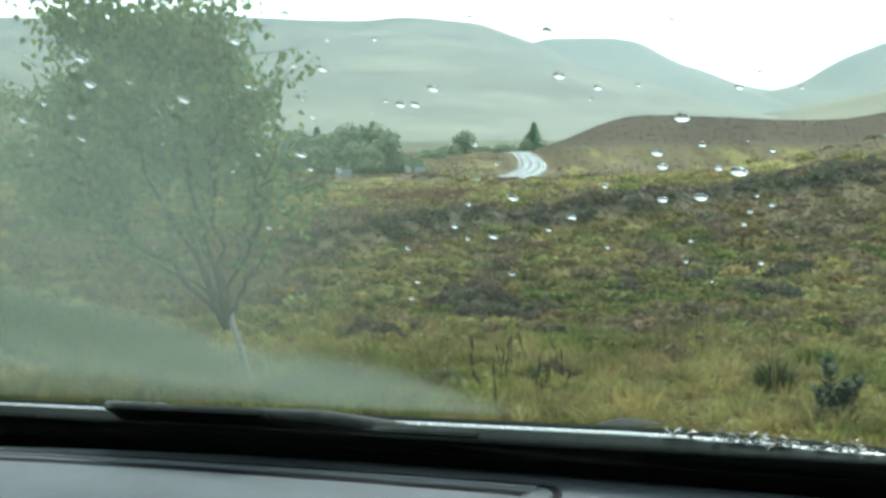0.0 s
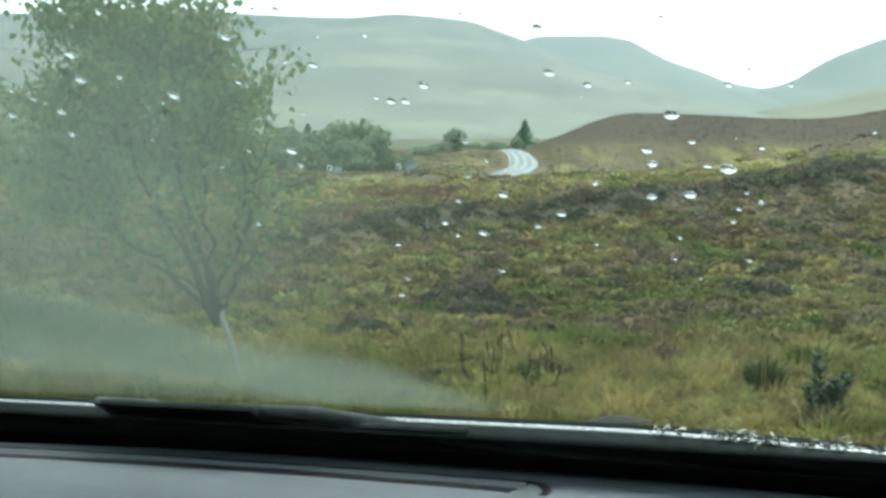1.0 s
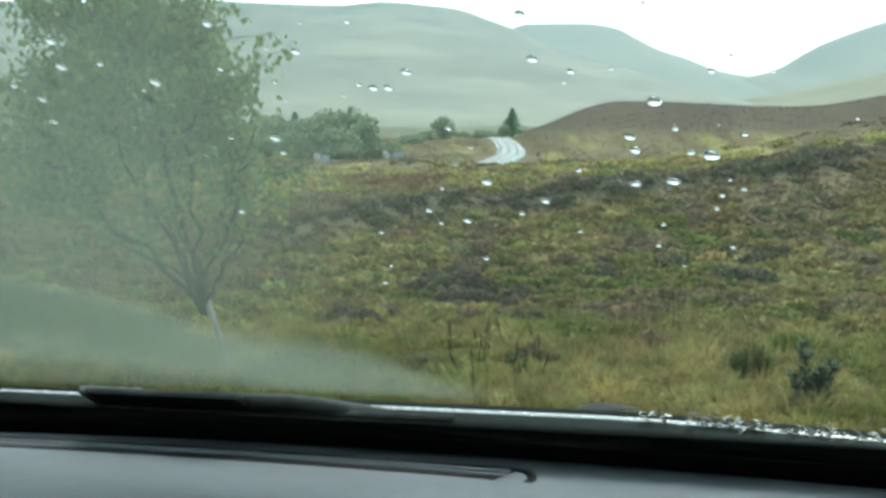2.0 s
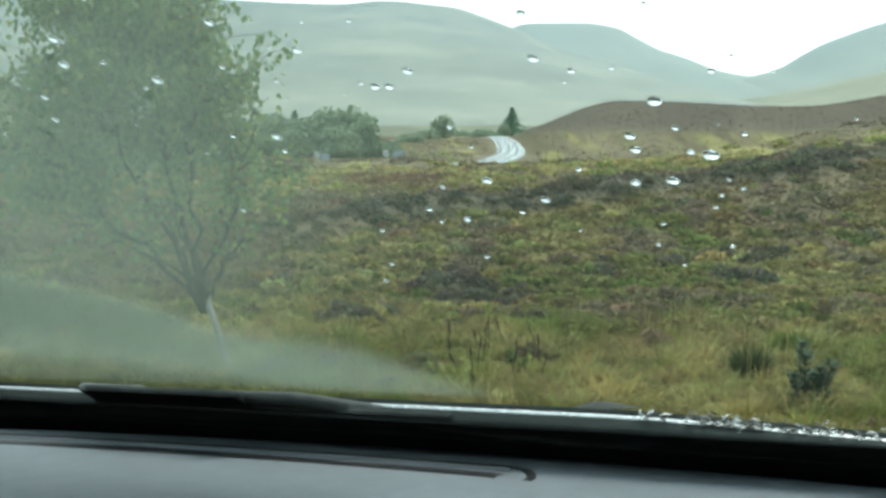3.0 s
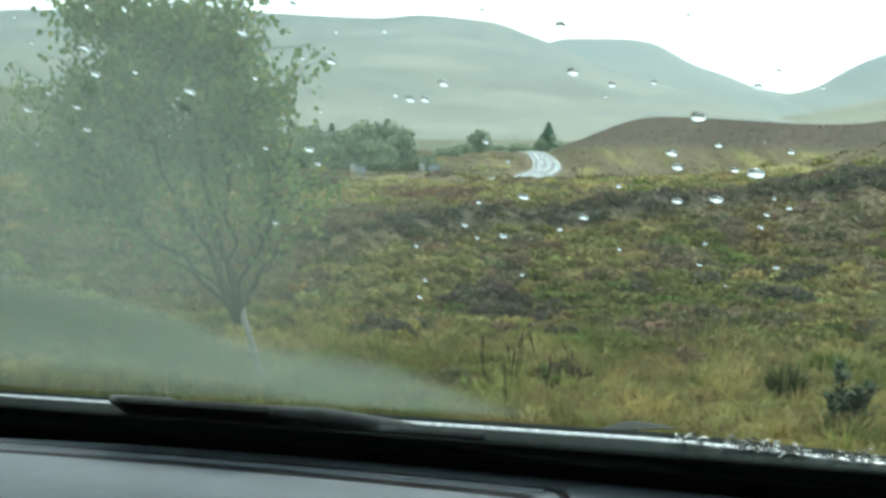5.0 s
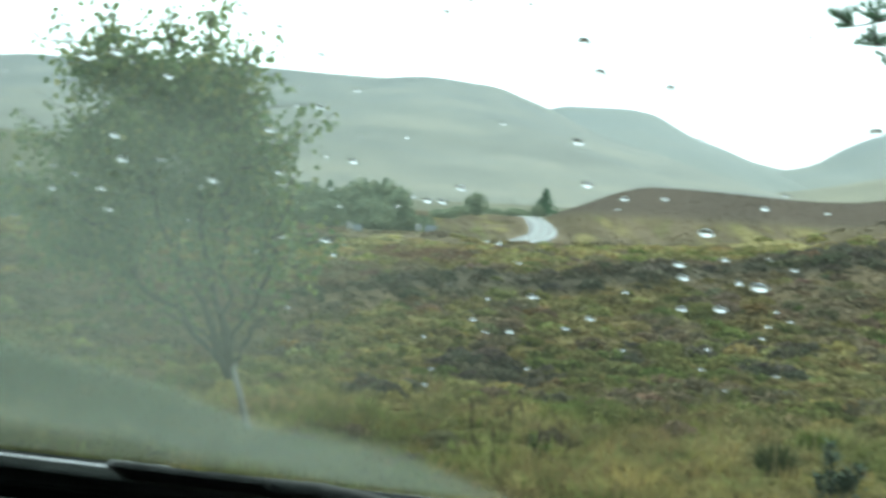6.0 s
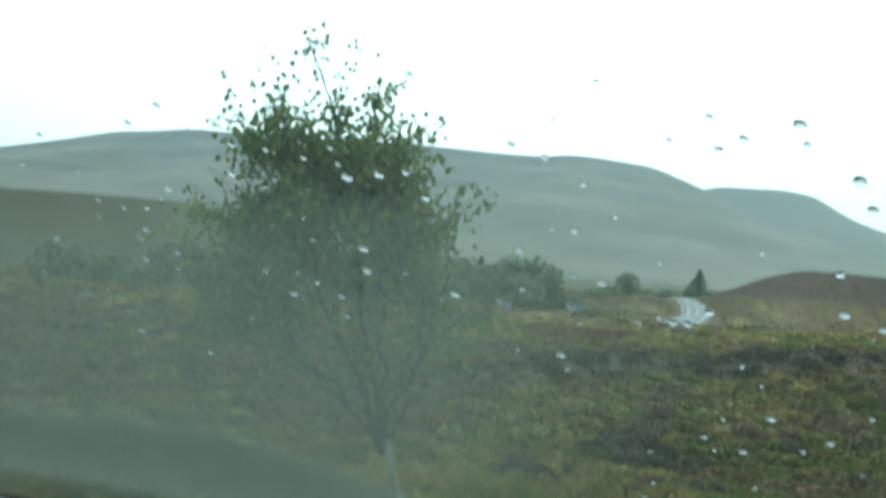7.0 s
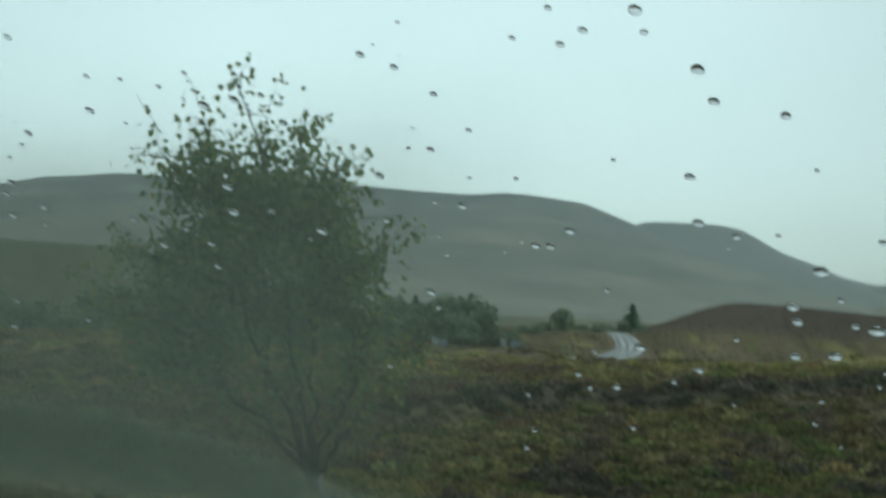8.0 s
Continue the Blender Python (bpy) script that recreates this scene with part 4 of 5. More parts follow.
    lf = [(0, 6, 1), (1, 6, 2), (2, 6, 3), (3, 6, 4), (4, 6, 5), (5, 6, 0)]

    def leaf_pose(p):
        ln = rng.uniform(0.03, 0.05)
        return Matrix.Translation(p) @ Euler((rng.gauss(-1.2, 0.5), rng.gauss(0, 0.5), rng.uniform(0, 6.28))).to_matrix().to_4x4() @ Matrix.Diagonal((ln, ln, ln, 1))
    spots.sort(key=lambda p: -p.z)
    single = mesh_of("leaf", lv, lf, M_leaf)
    for p in spots[:300]:
        part("leaf", single, M_leaf, tree, "", off @ leaf_pose(p))
    verts, faces = [], []
    for p in spots[300:]:
        m = leaf_pose(p)
        b = len(verts)
        verts += [m @ Vector(q) for q in lv]
        faces += [tuple(b + k for k in q) for q in lf]
    tagged(part("foliage", mesh_of("foliage", verts, faces, M_leaf), M_leaf, tree, "", off), kind="stuff")


build_birch()


# ---- trees and shrubs further off ----
def leaf_cloud(rng, lumps, count, size):
    verts, faces = [], []
    weights = [r[0] * r[1] * r[2] for _, r in lumps]
    for _ in range(count):
        c, r = rng.choices(lumps, weights)[0]
        d = Vector((rng.gauss(0, 1), rng.gauss(0, 1), rng.gauss(0, 1))).normalized() * (rng.random() ** 0.4) * rng.uniform(0.85, 1.12)
        p = Vector((c[0] + d.x * r[0], c[1] + d.y * r[1], c[2] + d.z * r[2]))
        a = Vector((rng.gauss(0, 1), rng.gauss(0, 1), rng.gauss(0, 1))).normalized()
        b = a.orthogonal().normalized()
        s = size * rng.uniform(0.6, 1.4)
        k = len(verts)
        verts += [p - a * s, p - b * s * 0.6, p + a * s, p + b * s * 0.6]
        faces.append((k, k + 1, k + 2, k + 3))
    return verts, faces


def broad_tree(x, y, h, w, seed, label, count=1300, mat=None, name="broadleaf_tree"):
    rng = random.Random(seed)
    g = float(land(x, y)) - 0.1
    tree = tagged(new(name), label, "tree")
    tree.location = (x, y, g)
    paths = [([(0, 0, 0), (0.02 * h, 0, 0.2 * h), (0, 0.02 * h, 0.5 * h), (0, 0, 0.75 * h)], [0.035 * h, 0.028 * h, 0.02 * h, 0.008 * h])]
    lumps = [((0, 0, 0.5 * h), (0.38 * w, 0.38 * w, 0.44 * h)), ((0, 0, 0.22 * h), (0.42 * w, 0.42 * w, 0.22 * h))]
    for _ in range(7):
        a = rng.uniform(0, 6.28)
        e = Vector((math.cos(a) * w * rng.uniform(0.2, 0.36), math.sin(a) * w * rng.uniform(0.2, 0.36), h * rng.uniform(0.22, 0.8)))
        paths.append(([(0, 0, 0.16 * h), e * 0.5 + Vector((0, 0, 0.1 * h)), e], [0.02 * h, 0.012 * h, 0.004 * h]))
        lumps.append((tuple(e), (w * rng.uniform(0.14, 0.24), w * rng.uniform(0.14, 0.24), h * rng.uniform(0.13, 0.22))))
    v, f = tubes(paths, 6)
    part("trunk", mesh_of("trunk", v, f, M_wood_far, True), M_wood_far, tree)
    v, f = leaf_cloud(rng, lumps, count * 2, 0.023 * (h + w))
    part("crown", mesh_of("crown", v, f, mat or M_tree_far), mat or M_tree_far, tree)
    return tree


def conifer(x, y, h, seed, label, width=0.42, g=None):
    rng = random.Random(seed)
    g = float(land(x, y)) - 0.1 if g is None else g
    tree = tagged(new("conifer_tree"), label, "tree")
    tree.location = (x, y, g)
    v, f = tubes([([(0, 0, 0), (0.01 * h, 0, 0.5 * h), (0, 0, h)], [0.03 * h, 0.018 * h, 0.003 * h])], 7)
    part("trunk", mesh_of("trunk", v, f, M_wood_far, True), M_wood_far, tree)
    verts, faces = [], []
    for i in range(220):
        t = rng.random() ** 0.8
        z = h * (0.08 + 0.9 * t)
        a = rng.uniform(0, 6.28)
        ln = h * width * (1.02 - t) * rng.uniform(0.55, 1.1)
        d = Vector((math.cos(a), math.sin(a), rng.uniform(-0.25, 0.25)))
        s = Vector((-math.sin(a), math.cos(a), 0))
        for _ in range(7):
            q = rng.random()
            p = Vector((0, 0, z)) + d * ln * q + s * rng.gauss(0, 0.03 * h) * q
            b = len(verts)
            w = 0.03 * h * rng.uniform(0.6, 1.3)
            verts += [p - s * w - d * w * 0.4, p + s * w * 0.2 - Vector((0, 0, w * 0.9)), p + s * w + d * w, p + Vector((0, 0, w * 0.7))]
            faces.append((b, b + 1, b + 2, b + 3))
    part("crown", mesh_of("crown", verts, faces, M_needle), M_needle, tree)
    return tree


def at(bearing, d):
    return bearing / 2204 * d, d


for bearing, d, h, w, seed in [(-125, 205, 7.4, 9.0, 1), (-165, 212, 7.6, 9.0, 2), (-100, 198, 5.6, 6.0, 3), (-205, 205, 6.0, 7.0, 4), (-255, 212, 6.6, 6.0, 5), (-290, 206, 5.4, 7.0, 6),
                               (-66, 200, 2.4, 7.0, 7), (-230, 196, 4.2, 8.0, 8), (-140, 194, 4.6, 8.0, 9)]:
    broad_tree(*at(bearing, d), h * 1.15, w * 1.08, seed, "dark leafy tree in a thicket beside the road")
for bearing, d, h, w, seed in [(40, 400, 8.2, 9.5, 11), (70, 520, 3.6, 10.0, 12), (10, 380, 3.0, 9.0, 13), (-20, 330, 2.8, 10.0, 14), (110, 560, 4.2, 16.0, 16)]:
    broad_tree(*at(bearing, d), h, w, seed, "round bush beside the bend of the road", 700)
conifer(*at(160, 470), 11.5, 31, "small dark spruce beside the road", 0.62)
broad_tree(*at(146, 466), 5.6, 7.0, 33, "low bush crowding the foot of a spruce", 600)
conifer(*at(-222, 214), 7.6, 35, "slim spruce standing out of the thicket", 0.16)
for bearing, d, h, w, seed in [(-560, 95, 3.4, 6.5, 41), (-640, 112, 5.4, 6.0, 42), (-720, 92, 2.4, 6.5, 43), (-800, 124, 5.0, 7.0, 44), (-900, 98, 2.8, 7.5, 45), (-480, 118, 4.2, 6.0, 46), (-1010, 110, 4.4, 7.0, 47),
                               (-410, 150, 4.4, 8.0, 48), (-350, 165, 4.4, 7.0, 49), (-690, 76, 1.8, 5.0, 50), (-850, 80, 2.2, 4.5, 51), (-520, 84, 1.6, 5.0, 52), (-760, 140, 5.6, 8.0, 53)]:
    broad_tree(*at(bearing, d), h, w, seed, "dim green scrub tree on the moor below the hill", 900)


def build_pine():
    """A pine whose lowest bough reaches over the car's wing."""
    rng = random.Random(51)
    x, y = 6.4, 12.2
    g = float(land(x, y)) - 0.05
    tree = tagged(new("pine_tree"), "tall pine with a long drooping needled bough", "tree")
    tree.location = (x, y, g)
    v, f = tubes([([(0, 0, 0), (0.05, 0, 2.5), (0.0, 0.05, 5.0), (0.05, 0, 7.5)], [0.16, 0.13, 0.09, 0.03])], 10)
    part("trunk", mesh_of("trunk", v, f, M_wood_far, True), M_wood_far, tree)
    boughs = [((0, 0, 3.9), (-2.85, -0.7, 3.16 - g)), ((0, 0, 3.7), (-2.62, -0.7, 2.96 - g)), ((0, 0, 3.6), (-2.38, -0.7, 2.82 - g)), ((0, 0, 3.4), (-2.1, -0.7, 2.70 - g)),
              ((0, 0, 4.2), (-1.7, 0.7, 4.1)), ((0, 0, 4.8), (1.5, 0.5, 4.7)), ((0, 0, 5.4), (0.6, 1.4, 5.5)), ((0, 0, 6.0), (0.9, -0.9, 6.3))]
    paths, verts, faces = [], [], []
    for a, b in boughs:
        path = bend(a, b, 0.12, 14, rng, 0.02)
        paths.append((path, [0.035 * (1 - i / 15) + 0.006 for i in range(15)]))
        for i in range(4, 15):
            for _ in range(6):
                d = Vector((rng.gauss(-0.35, 0.45), rng.gauss(0, 0.5), rng.uniform(0.1, 0.9))).normalized()
                ln = rng.uniform(0.14, 0.30)
                paths.append(([path[i], path[i] + d * ln], [0.012, 0.006]))
                for _ in range(70):
                    p = path[i] + d * ln * rng.random() ** 0.7
                    q = (d * 0.7 + Vector((rng.gauss(0, 0.4), rng.gauss(0, 0.4), rng.gauss(0, 0.4)))).normalized() * rng.uniform(0.06, 0.1)
                    s = q.orthogonal().normalized() * 0.009
                    k = len(verts)
                    verts += [p - s, p + s, p + q]
                    faces.append((k, k + 1, k + 2))
    v, f = tubes(paths, 5)
    part("bough", mesh_of("bough", v, f, M_wood_far), M_wood_far, tree)
    part("needles", mesh_of("needles", verts, faces, M_needle), M_needle, tree)


build_pine()


# ---- road signs ----
def marker(x, y, h, label):
    g = float(land(x, y))
    sign = tagged(new("road_marker"), label, "road sign")
    sign.location = (x, y, g)
    part("post", boxed((0.09, 0.09, h), (0, 0, h / 2 - 0.05), 0.015), M_post, sign)
    face = part("sign_face", boxed((0.62, 0.05, 0.75), (0, -0.08, h + 0.1), 0.02), M_sign_white, sign, "white board")
    bm = boxed((0.12, 0.02, 0.74), (0, 0, 0), 0.004, 1)
    part("black_band", bm, M_sign_black, face, "slanting black band", pose(0, -0.112, h + 0.1, 0, 35, 0))


marker(*at(-62, 150), 1.75, "white bend marker with a black band on a post")
marker(*at(-184, 146), 1.5, "white bend marker with a black band on a post beside scrub")


def panel(x, y, w, h, low, label):
    g = float(land(x, y))
    sign = tagged(new("sign_board"), label, "road sign")
    sign.location = (x, y, g)
    for s in (-1, 1):
        part("post", boxed((0.08, 0.08, h + low), (s * w * 0.35, 0.06, (h + low) / 2 - 0.05), 0.01), M_post, sign)
    part("board", boxed((w, 0.05, h), (0, 0, low + h / 2), 0.02), M_sign_grey, sign, "plain grey back of the board")


panel(*at(-40, 153), 1.35, 1.25, 0.9, "grey back of a road sign board on two posts")
panel(*at(-170, 149), 1.1, 0.8, 0.7, "grey road sign board half hidden in grass")


# ---- grass, heather and bracken ----
rng = np.random.default_rng(8)


def scatter(n, r0, r1, a0=-34.0, a1=27.0):
    r = np.sqrt(rng.uniform(r0 * r0, r1 * r1, n))
    a = np.radians(rng.uniform(a0, a1, n))
    return r * np.sin(a), r * np.cos(a)


def clear_of_car(x, y):
    p = (np.array(INV.to_3x3()) @ np.stack([x - CAR[0][3], y - CAR[1][3], np.zeros_like(x)]))
    return ~((np.abs(p[0] - SHIFT) < HALF + 0.12) & (p[1] < 1.35) & (p[1] > -2.4))


def off_road(x, y):
    keep = np.ones(len(x), bool)
    for i in np.array_split(np.where(np.hypot(x, y) > 95)[0], 40):
        keep[i] = ((x[i, None] - ROAD_X) ** 2 + (y[i, None] - ROAD_Y) ** 2).min(1, initial=1e9) > 21
    return keep


def lay(name, label, category, mat, verts, faces, hue):
    me = mesh_of(name, verts, faces, mat)
    dye(me, hue)
    tagged(new(name, me), label, category, kind="stuff")


def clump_places(n, r0, r1):
    """Places for clumps, thinning with distance, each with a radius and the kind of plant that the ground bears there:
    0 straw, 1 green, 2 heather, 3 old dark heather, 4 dead grass."""
    r = 1 / rng.uniform(1 / r1, 1 / r0, n)
    a = np.radians(rng.uniform(-34, 27, n))
    x, y = r * np.sin(a), r * np.cos(a)
    keep = clear_of_car(x, y) & off_road(x, y)
    x, y, r = x[keep], y[keep], r[keep]
    heather, straw, green, deep = growth(x, y)
    odds = np.stack([straw + 0.05, green + 0.06, heather + 0.04, deep * 4.0, np.full(len(x), 0.25)], 1) ** 1.5
    kind = (odds.cumsum(1) / odds.sum(1, keepdims=True) < rng.uniform(0, 1, (len(x), 1))).sum(1)
    radius = (0.026 + 0.0052 * r) * np.exp(np.clip(rng.normal(0, 0.45, len(x)), -1.0, 0.75))
    return x, y, r, radius, kind


PALETTE = np.array((*HUES, (0.152, 0.129, 0.053)))


def clump_hue(kind, r, per, spread, grain):
    """Each clump has a shade of its own, each shoot strays a little from it; farther out the colour is lifted to paint
    in haze.
    """
    haze_lift = np.interp(r, [18, 30, 80, 200], [1.0, 1.2, 1.3, 1.15])
    own = PALETTE[kind] * haze_lift[:, None] * np.exp(rng.normal(0.2, spread, (len(kind), 1))) * np.exp(rng.normal(0, 0.07, (len(kind), 3)))
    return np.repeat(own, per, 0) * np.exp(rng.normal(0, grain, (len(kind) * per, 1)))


def cushion(x, y, r, radius, kind, per):
    """Cushions of short shoots set over low domes, each pointing out of its dome."""
    cx, cy, big, dist = (np.repeat(v, per) for v in (x, y, radius, r))
    q = np.sqrt(rng.uniform(0, 1, len(cx)))
    a = rng.uniform(0, 2 * math.pi, len(cx))
    tall = big * np.interp(dist, [5, 20, 60, 170], [0.75, 0.62, 0.42, 0.3])
    z = land(cx, cy) + tall * np.sqrt(np.maximum(0.0, 1 - q * q)) * rng.uniform(0.75, 1.1, len(cx)) - 0.15 * tall
    p = np.stack([cx + big * q * np.cos(a), cy + big * q * np.sin(a), z], 1)
    axis = np.stack([q * np.cos(a), q * np.sin(a), 0.25 + np.sqrt(np.maximum(0.0, 1 - q * q))], 1) + rng.normal(0, 0.3, (len(cx), 3))
    axis /= np.linalg.norm(axis, axis=1)[:, None]
    e1 = np.cross(axis, rng.normal(0, 1, (len(cx), 3)))
    e1 /= np.maximum(1e-6, np.linalg.norm(e1, axis=1))[:, None]
    e2 = np.cross(axis, e1)
    s = (big * rng.uniform(0.15, 0.33, len(cx)))[:, None]
    ring = [p + s * (e1 * math.cos(k * 2.094) + e2 * math.sin(k * 2.094)) - axis * s * 0.3 for k in range(3)]
    v = np.stack([*ring, p + axis * s * 0.75], 1).reshape(-1, 3)
    base = np.arange(len(cx))[:, None] * 4
    f = np.concatenate([base + np.array(t) for t in ((0, 1, 3), (1, 2, 3), (2, 0, 3))])
    return v, f.tolist(), np.repeat(clump_hue(kind, r, per, 0.15, 0.07), 4, 0)


def tussock(x, y, r, radius, kind, per):
    """Tussocks of arching blades that spring from a small foot."""
    cx, cy, big, dist = (np.repeat(v, per) for v in (x, y, radius, r))
    a = rng.uniform(0, 2 * math.pi, len(cx))
    foot = np.abs(rng.normal(0, 0.4, len(cx))) * big
    px, py = cx + foot * np.cos(a), cy + foot * np.sin(a)
    height = big * rng.uniform(0.6, 1.7, len(cx)) * np.interp(dist, [5, 20, 60, 170], [0.85, 0.7, 0.6, 0.4])
    out = big * rng.uniform(0.15, 1.25, len(cx))
    lean = np.stack([out * np.cos(a), out * np.sin(a)], 1) + rng.normal(0, 0.25, (len(cx), 2)) * big[:, None]
    pos = np.stack([px, py, land(px, py) - 0.01], 1)
    width = np.maximum(0.006, 0.0012 * dist) * rng.uniform(0.6, 1.5, len(cx))
    v, f = blades(pos, height, width, lean, rng)
    return v, f, np.repeat(clump_hue(kind, r, per, 0.2, 0.12), 5, 0)


def cover(n, r0, r1, size, up):
    """Low ground cover strewn evenly."""
    x, y = scatter(n, r0, r1)
    return x, y, np.abs(rng.normal(0, up, n)), size * rng.uniform(0.5, 1.5, n)


def strew(name, label, category, mat, groups, dyed=True):
    """Small tufted sprigs, each turned and leaning its own way, as one mesh."""
    vs, hue = [], []
    for x, y, up, size in groups:
        keep = clear_of_car(x, y) & off_road(x, y)
        x, y, up, size = x[keep], y[keep], up[keep], size[keep]
        p = np.stack([x, y, land(x, y) + up], 1)
        turn = rng.uniform(0, 2 * math.pi, len(x))
        lean = rng.normal(0, 0.25, (len(x), 2))
        ring = [np.stack([np.cos(turn + k * 2.094), np.sin(turn + k * 2.094), np.full(len(x), -0.25)], 1) * size[:, None] for k in range(3)]
        tip = np.c_[lean, rng.uniform(0.15, 0.5, len(x))] * size[:, None]
        vs.append(np.stack([p + ring[0], p + ring[1], p + ring[2], p + tip], 1).reshape(-1, 3))
        hue.append(np.repeat(moor_tint(x, y) * rng.uniform(1.15, 1.35, len(x))[:, None], 4, 0))
    v = np.concatenate(vs)
    base = np.arange(len(v) // 4)[:, None] * 4
    f = np.concatenate([base + np.array(q) for q in ((0, 1, 3), (1, 2, 3), (2, 0, 3))]).tolist()
    me = mesh_of(name, v, f, mat)
    if dyed:
        dye(me, np.concatenate(hue))
    tagged(new(name, me), label, category, kind="stuff")


clumps = [clump_places(5000, 4.4, 10), clump_places(6200, 8.5, 30), clump_places(5100, 26, 190)]
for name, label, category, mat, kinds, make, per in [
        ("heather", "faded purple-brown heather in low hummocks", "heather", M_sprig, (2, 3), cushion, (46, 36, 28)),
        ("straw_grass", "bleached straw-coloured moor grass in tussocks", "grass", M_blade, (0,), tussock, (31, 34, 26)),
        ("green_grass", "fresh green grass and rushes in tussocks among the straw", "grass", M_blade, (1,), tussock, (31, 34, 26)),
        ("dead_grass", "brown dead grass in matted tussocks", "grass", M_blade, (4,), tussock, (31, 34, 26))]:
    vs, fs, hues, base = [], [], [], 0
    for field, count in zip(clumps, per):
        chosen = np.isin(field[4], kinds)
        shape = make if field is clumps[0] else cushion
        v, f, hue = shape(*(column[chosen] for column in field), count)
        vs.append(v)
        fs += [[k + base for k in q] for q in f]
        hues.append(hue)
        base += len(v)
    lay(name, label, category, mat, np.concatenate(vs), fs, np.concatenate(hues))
strew("moss", "olive and brown moss, sedge and dead grass covering the ground", "moss", M_moss, [
    cover(36000, 3.2, 12, 0.022, 0.02), cover(36000, 11, 26, 0.05, 0.03), cover(22000, 24, 60, 0.1, 0.05), cover(30000, 55, 170, 0.16, 0.05), cover(52000, 150, 420, 0.24, 0.06)])
bx, by = scatter(160, 30, 48, -3.0, 0.5)
strew("bracken", "rust-brown dead bracken clump", "bracken", M_bracken, [
    (np.repeat(bx, 60) + rng.normal(0, 0.3, 9600), np.repeat(by, 60) + rng.normal(0, 0.3, 9600), np.abs(rng.normal(0, 0.12, 9600)), 0.05 * rng.uniform(0.5, 1.5, 9600))], False)


def build_stalks():
    rnd = random.Random(77)
    paths = []
    for _ in range(16):
        b = rnd.choice([rnd.gauss(95, 25), rnd.gauss(150, 40), rnd.uniform(60, 300)])
        d = rnd.uniform(6.6, 7.8)
        x, y = at(b, d)
        g = float(land(x, y))
        h = rnd.uniform(0.12, 0.24)
        lx = rnd.gauss(0, 0.03)
        paths.append(([(x, y, g - 0.02), (x + lx * 0.5, y, g + h * 0.6), (x + lx, y, g + h)], [0.004, 0.003, 0.002]))
        paths.append(([(x + lx * 0.6, y, g + h * 0.62), (x + lx * 0.8, y, g + h * 0.8), (x + lx, y, g + h)], [0.003, 0.007, 0.002]))
    v, f = tubes(paths, 6)
    tagged(new("seed_stalks", mesh_of("seed_stalks", v, f, M_dock)), "dark brown dry seed stalks standing in the grass", "weeds", kind="stuff")
    pale = []
    for _ in range(26):
        x, y = rnd.gauss(1.72, 0.16), rnd.uniform(6.6, 8.4)
        g = float(land(x, y))
        h = rnd.uniform(0.22, 0.36)
        lx = rnd.gauss(0, 0.025)
        pale.append(([(x, y, g - 0.02), (x + lx * 0.4, y, g + h * 0.6), (x + lx, y, g + h)], [0.003, 0.0026, 0.004]))
    v, f = tubes(pale, 5)
    me = mesh_of("tall_grass_stems", v, f, M_blade)
    dye(me, np.tile((0.3, 0.25, 0.12), (len(v), 1)))
    tagged(new("tall_grass_stems", me), "tall pale dry grass stems standing over the tussocks", "grass", kind="stuff")


build_stalks()


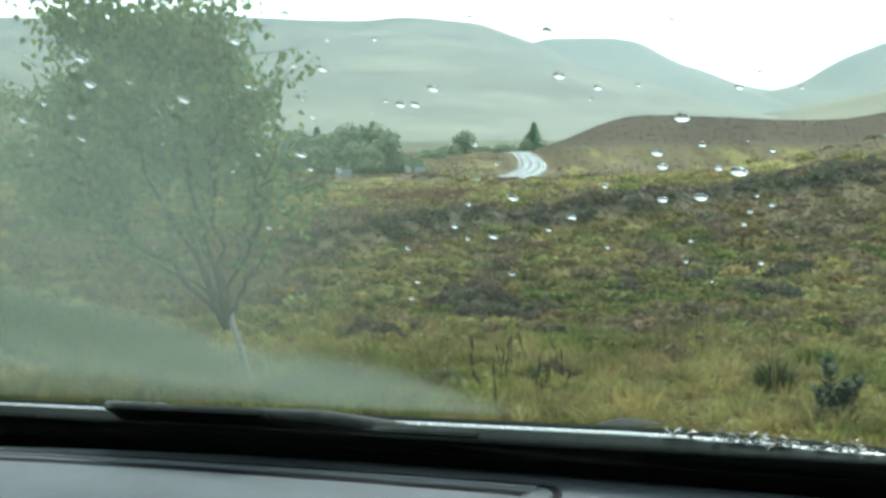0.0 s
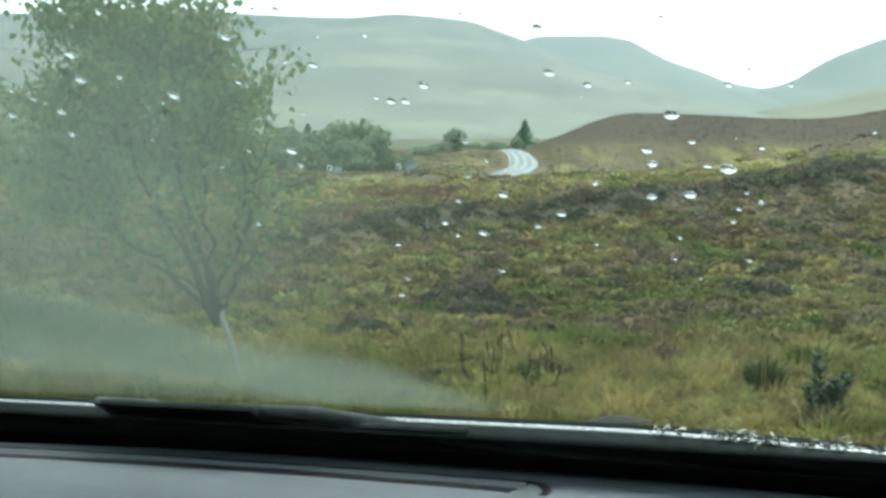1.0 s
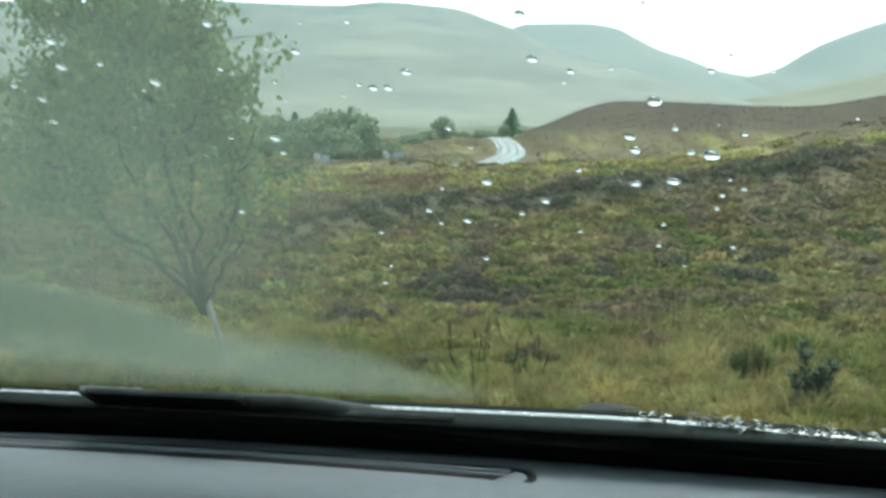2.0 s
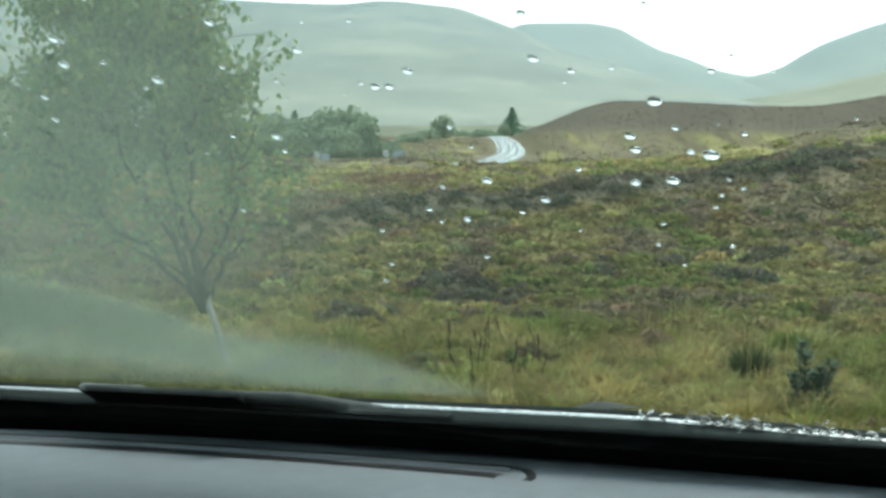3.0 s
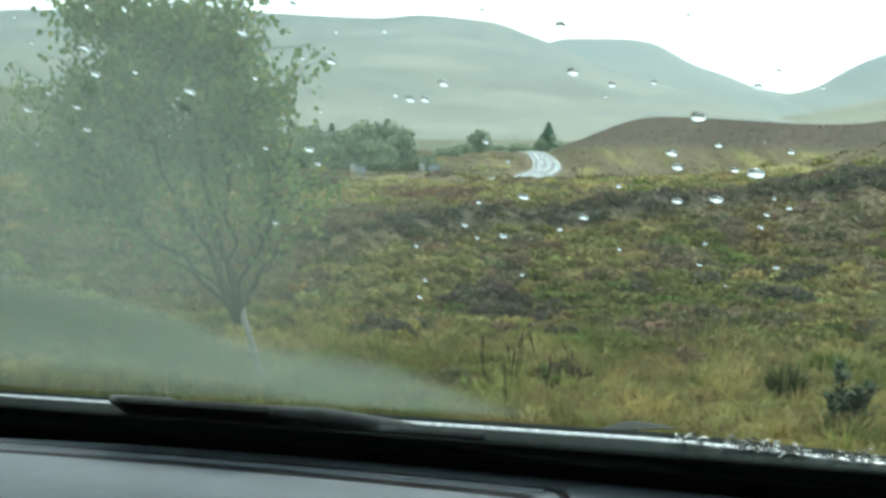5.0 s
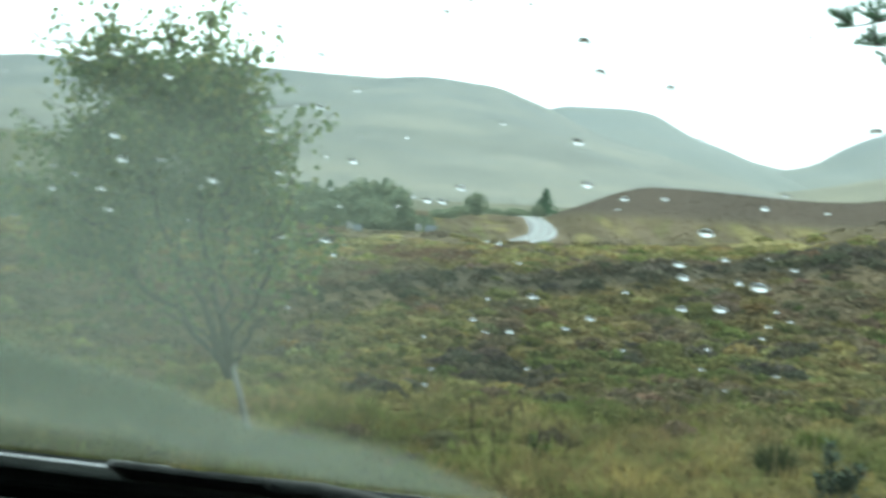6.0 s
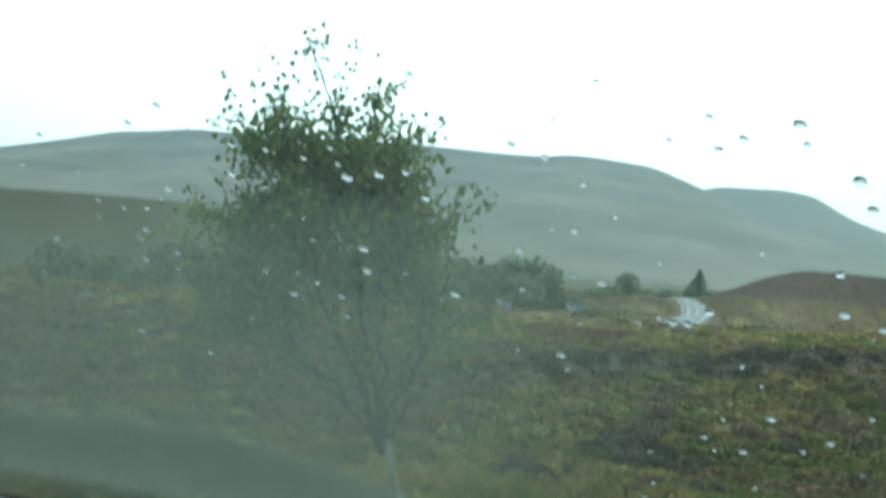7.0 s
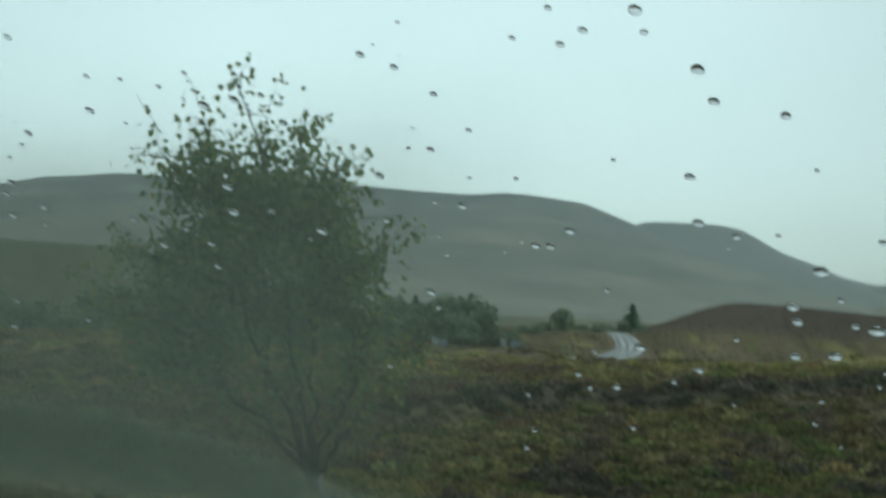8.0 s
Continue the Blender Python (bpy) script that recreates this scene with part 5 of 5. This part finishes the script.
def leafy_spires(x, y, spires, seed, label, mat, leaf):
    """A small plant of upright leafy shoots: each spire is its offset along x and y, its height and its width."""
    rnd = random.Random(seed)
    ob = tagged(new("shrub"), label, "shrub")
    ob.location = (x, y, float(land(x, y)) - 0.02)
    for dx, dy, h, w in spires:
        top = Vector((dx + rnd.gauss(0, 0.02), dy, h))
        path = bend((dx * 0.4, dy * 0.4, 0), top, 0.03, 6, rnd, 0.004)
        v, f = tubes([(path, [0.006 - 0.0007 * i for i in range(7)])], 5)
        stem = part("stem", mesh_of("stem", v, f, M_wood_far), M_wood_far, ob)
        verts, faces = [], []
        for _ in range(int(190 * h / 0.3)):
            t = 0.15 + 0.85 * rnd.random() ** 0.85
            p = path[min(5, int(t * 6))].lerp(path[min(6, int(t * 6) + 1)], t * 6 % 1)
            a = rnd.uniform(0, 6.28)
            o = Vector((math.cos(a), math.sin(a), rnd.uniform(0.1, 0.9)))
            p = p + o * w * rnd.random() * (1.15 - t)
            side = o.cross(Vector((0, 0, 1))).normalized() * leaf * 0.3
            k = len(verts)
            verts += [p, p + o * leaf * 0.5 - side, p + o * leaf, p + o * leaf * 0.5 + side]
            faces.append((k, k + 1, k + 2, k + 3))
        part("leaves", mesh_of("leaves", verts, faces, mat), mat, stem)


def rush_tussock(x, y, h, w, seed, label, mat, count):
    """A rounded tussock of rushes: fine stems fanning from one foot."""
    local = np.random.default_rng(seed)
    a = local.uniform(0, 2 * math.pi, count)
    out = w * np.sqrt(local.uniform(0, 1, count))
    foot = np.stack([0.35 * out * np.cos(a), 0.35 * out * np.sin(a), np.zeros(count)], 1)
    height = h * local.uniform(0.6, 1.08, count) * (1 - 0.35 * (out / w) ** 2)
    v, f = blades(foot, height, np.full(count, 0.0055), np.stack([out * np.cos(a), out * np.sin(a)], 1) * 0.8, local)
    ob = tagged(new("rush_tussock", mesh_of("rush_tussock", v, f, mat)), label, "grass tussock")
    ob.location = (x, y, float(land(x, y)) - 0.02)


leafy_spires(1.98, 6.25, [(0, 0, 0.34, 0.07), (0.09, 0.03, 0.2, 0.07), (-0.08, 0.02, 0.17, 0.06), (0.17, 0.0, 0.24, 0.08), (0.05, -0.04, 0.16, 0.08)], 61, "dark blue-green juniper-like shrub in the grass", M_gorse, 0.035)
leafy_spires(0.52, 6.9, [(0, 0, 0.17, 0.05), (0.07, 0.0, 0.12, 0.05)], 63, "bright green leafy weed in the grass", M_green, 0.03)
rush_tussock(1.88, 6.95, 0.24, 0.2, 64, "rounded dark green rush tussock in pale grass", M_rush, 520)
rush_tussock(2.3, 7.6, 0.2, 0.2, 65, "rounded olive rush tussock behind a dark shrub", M_green, 420)
rush_tussock(1.15, 8.9, 0.16, 0.22, 66, "low green rush tussock among heather", M_green, 420)
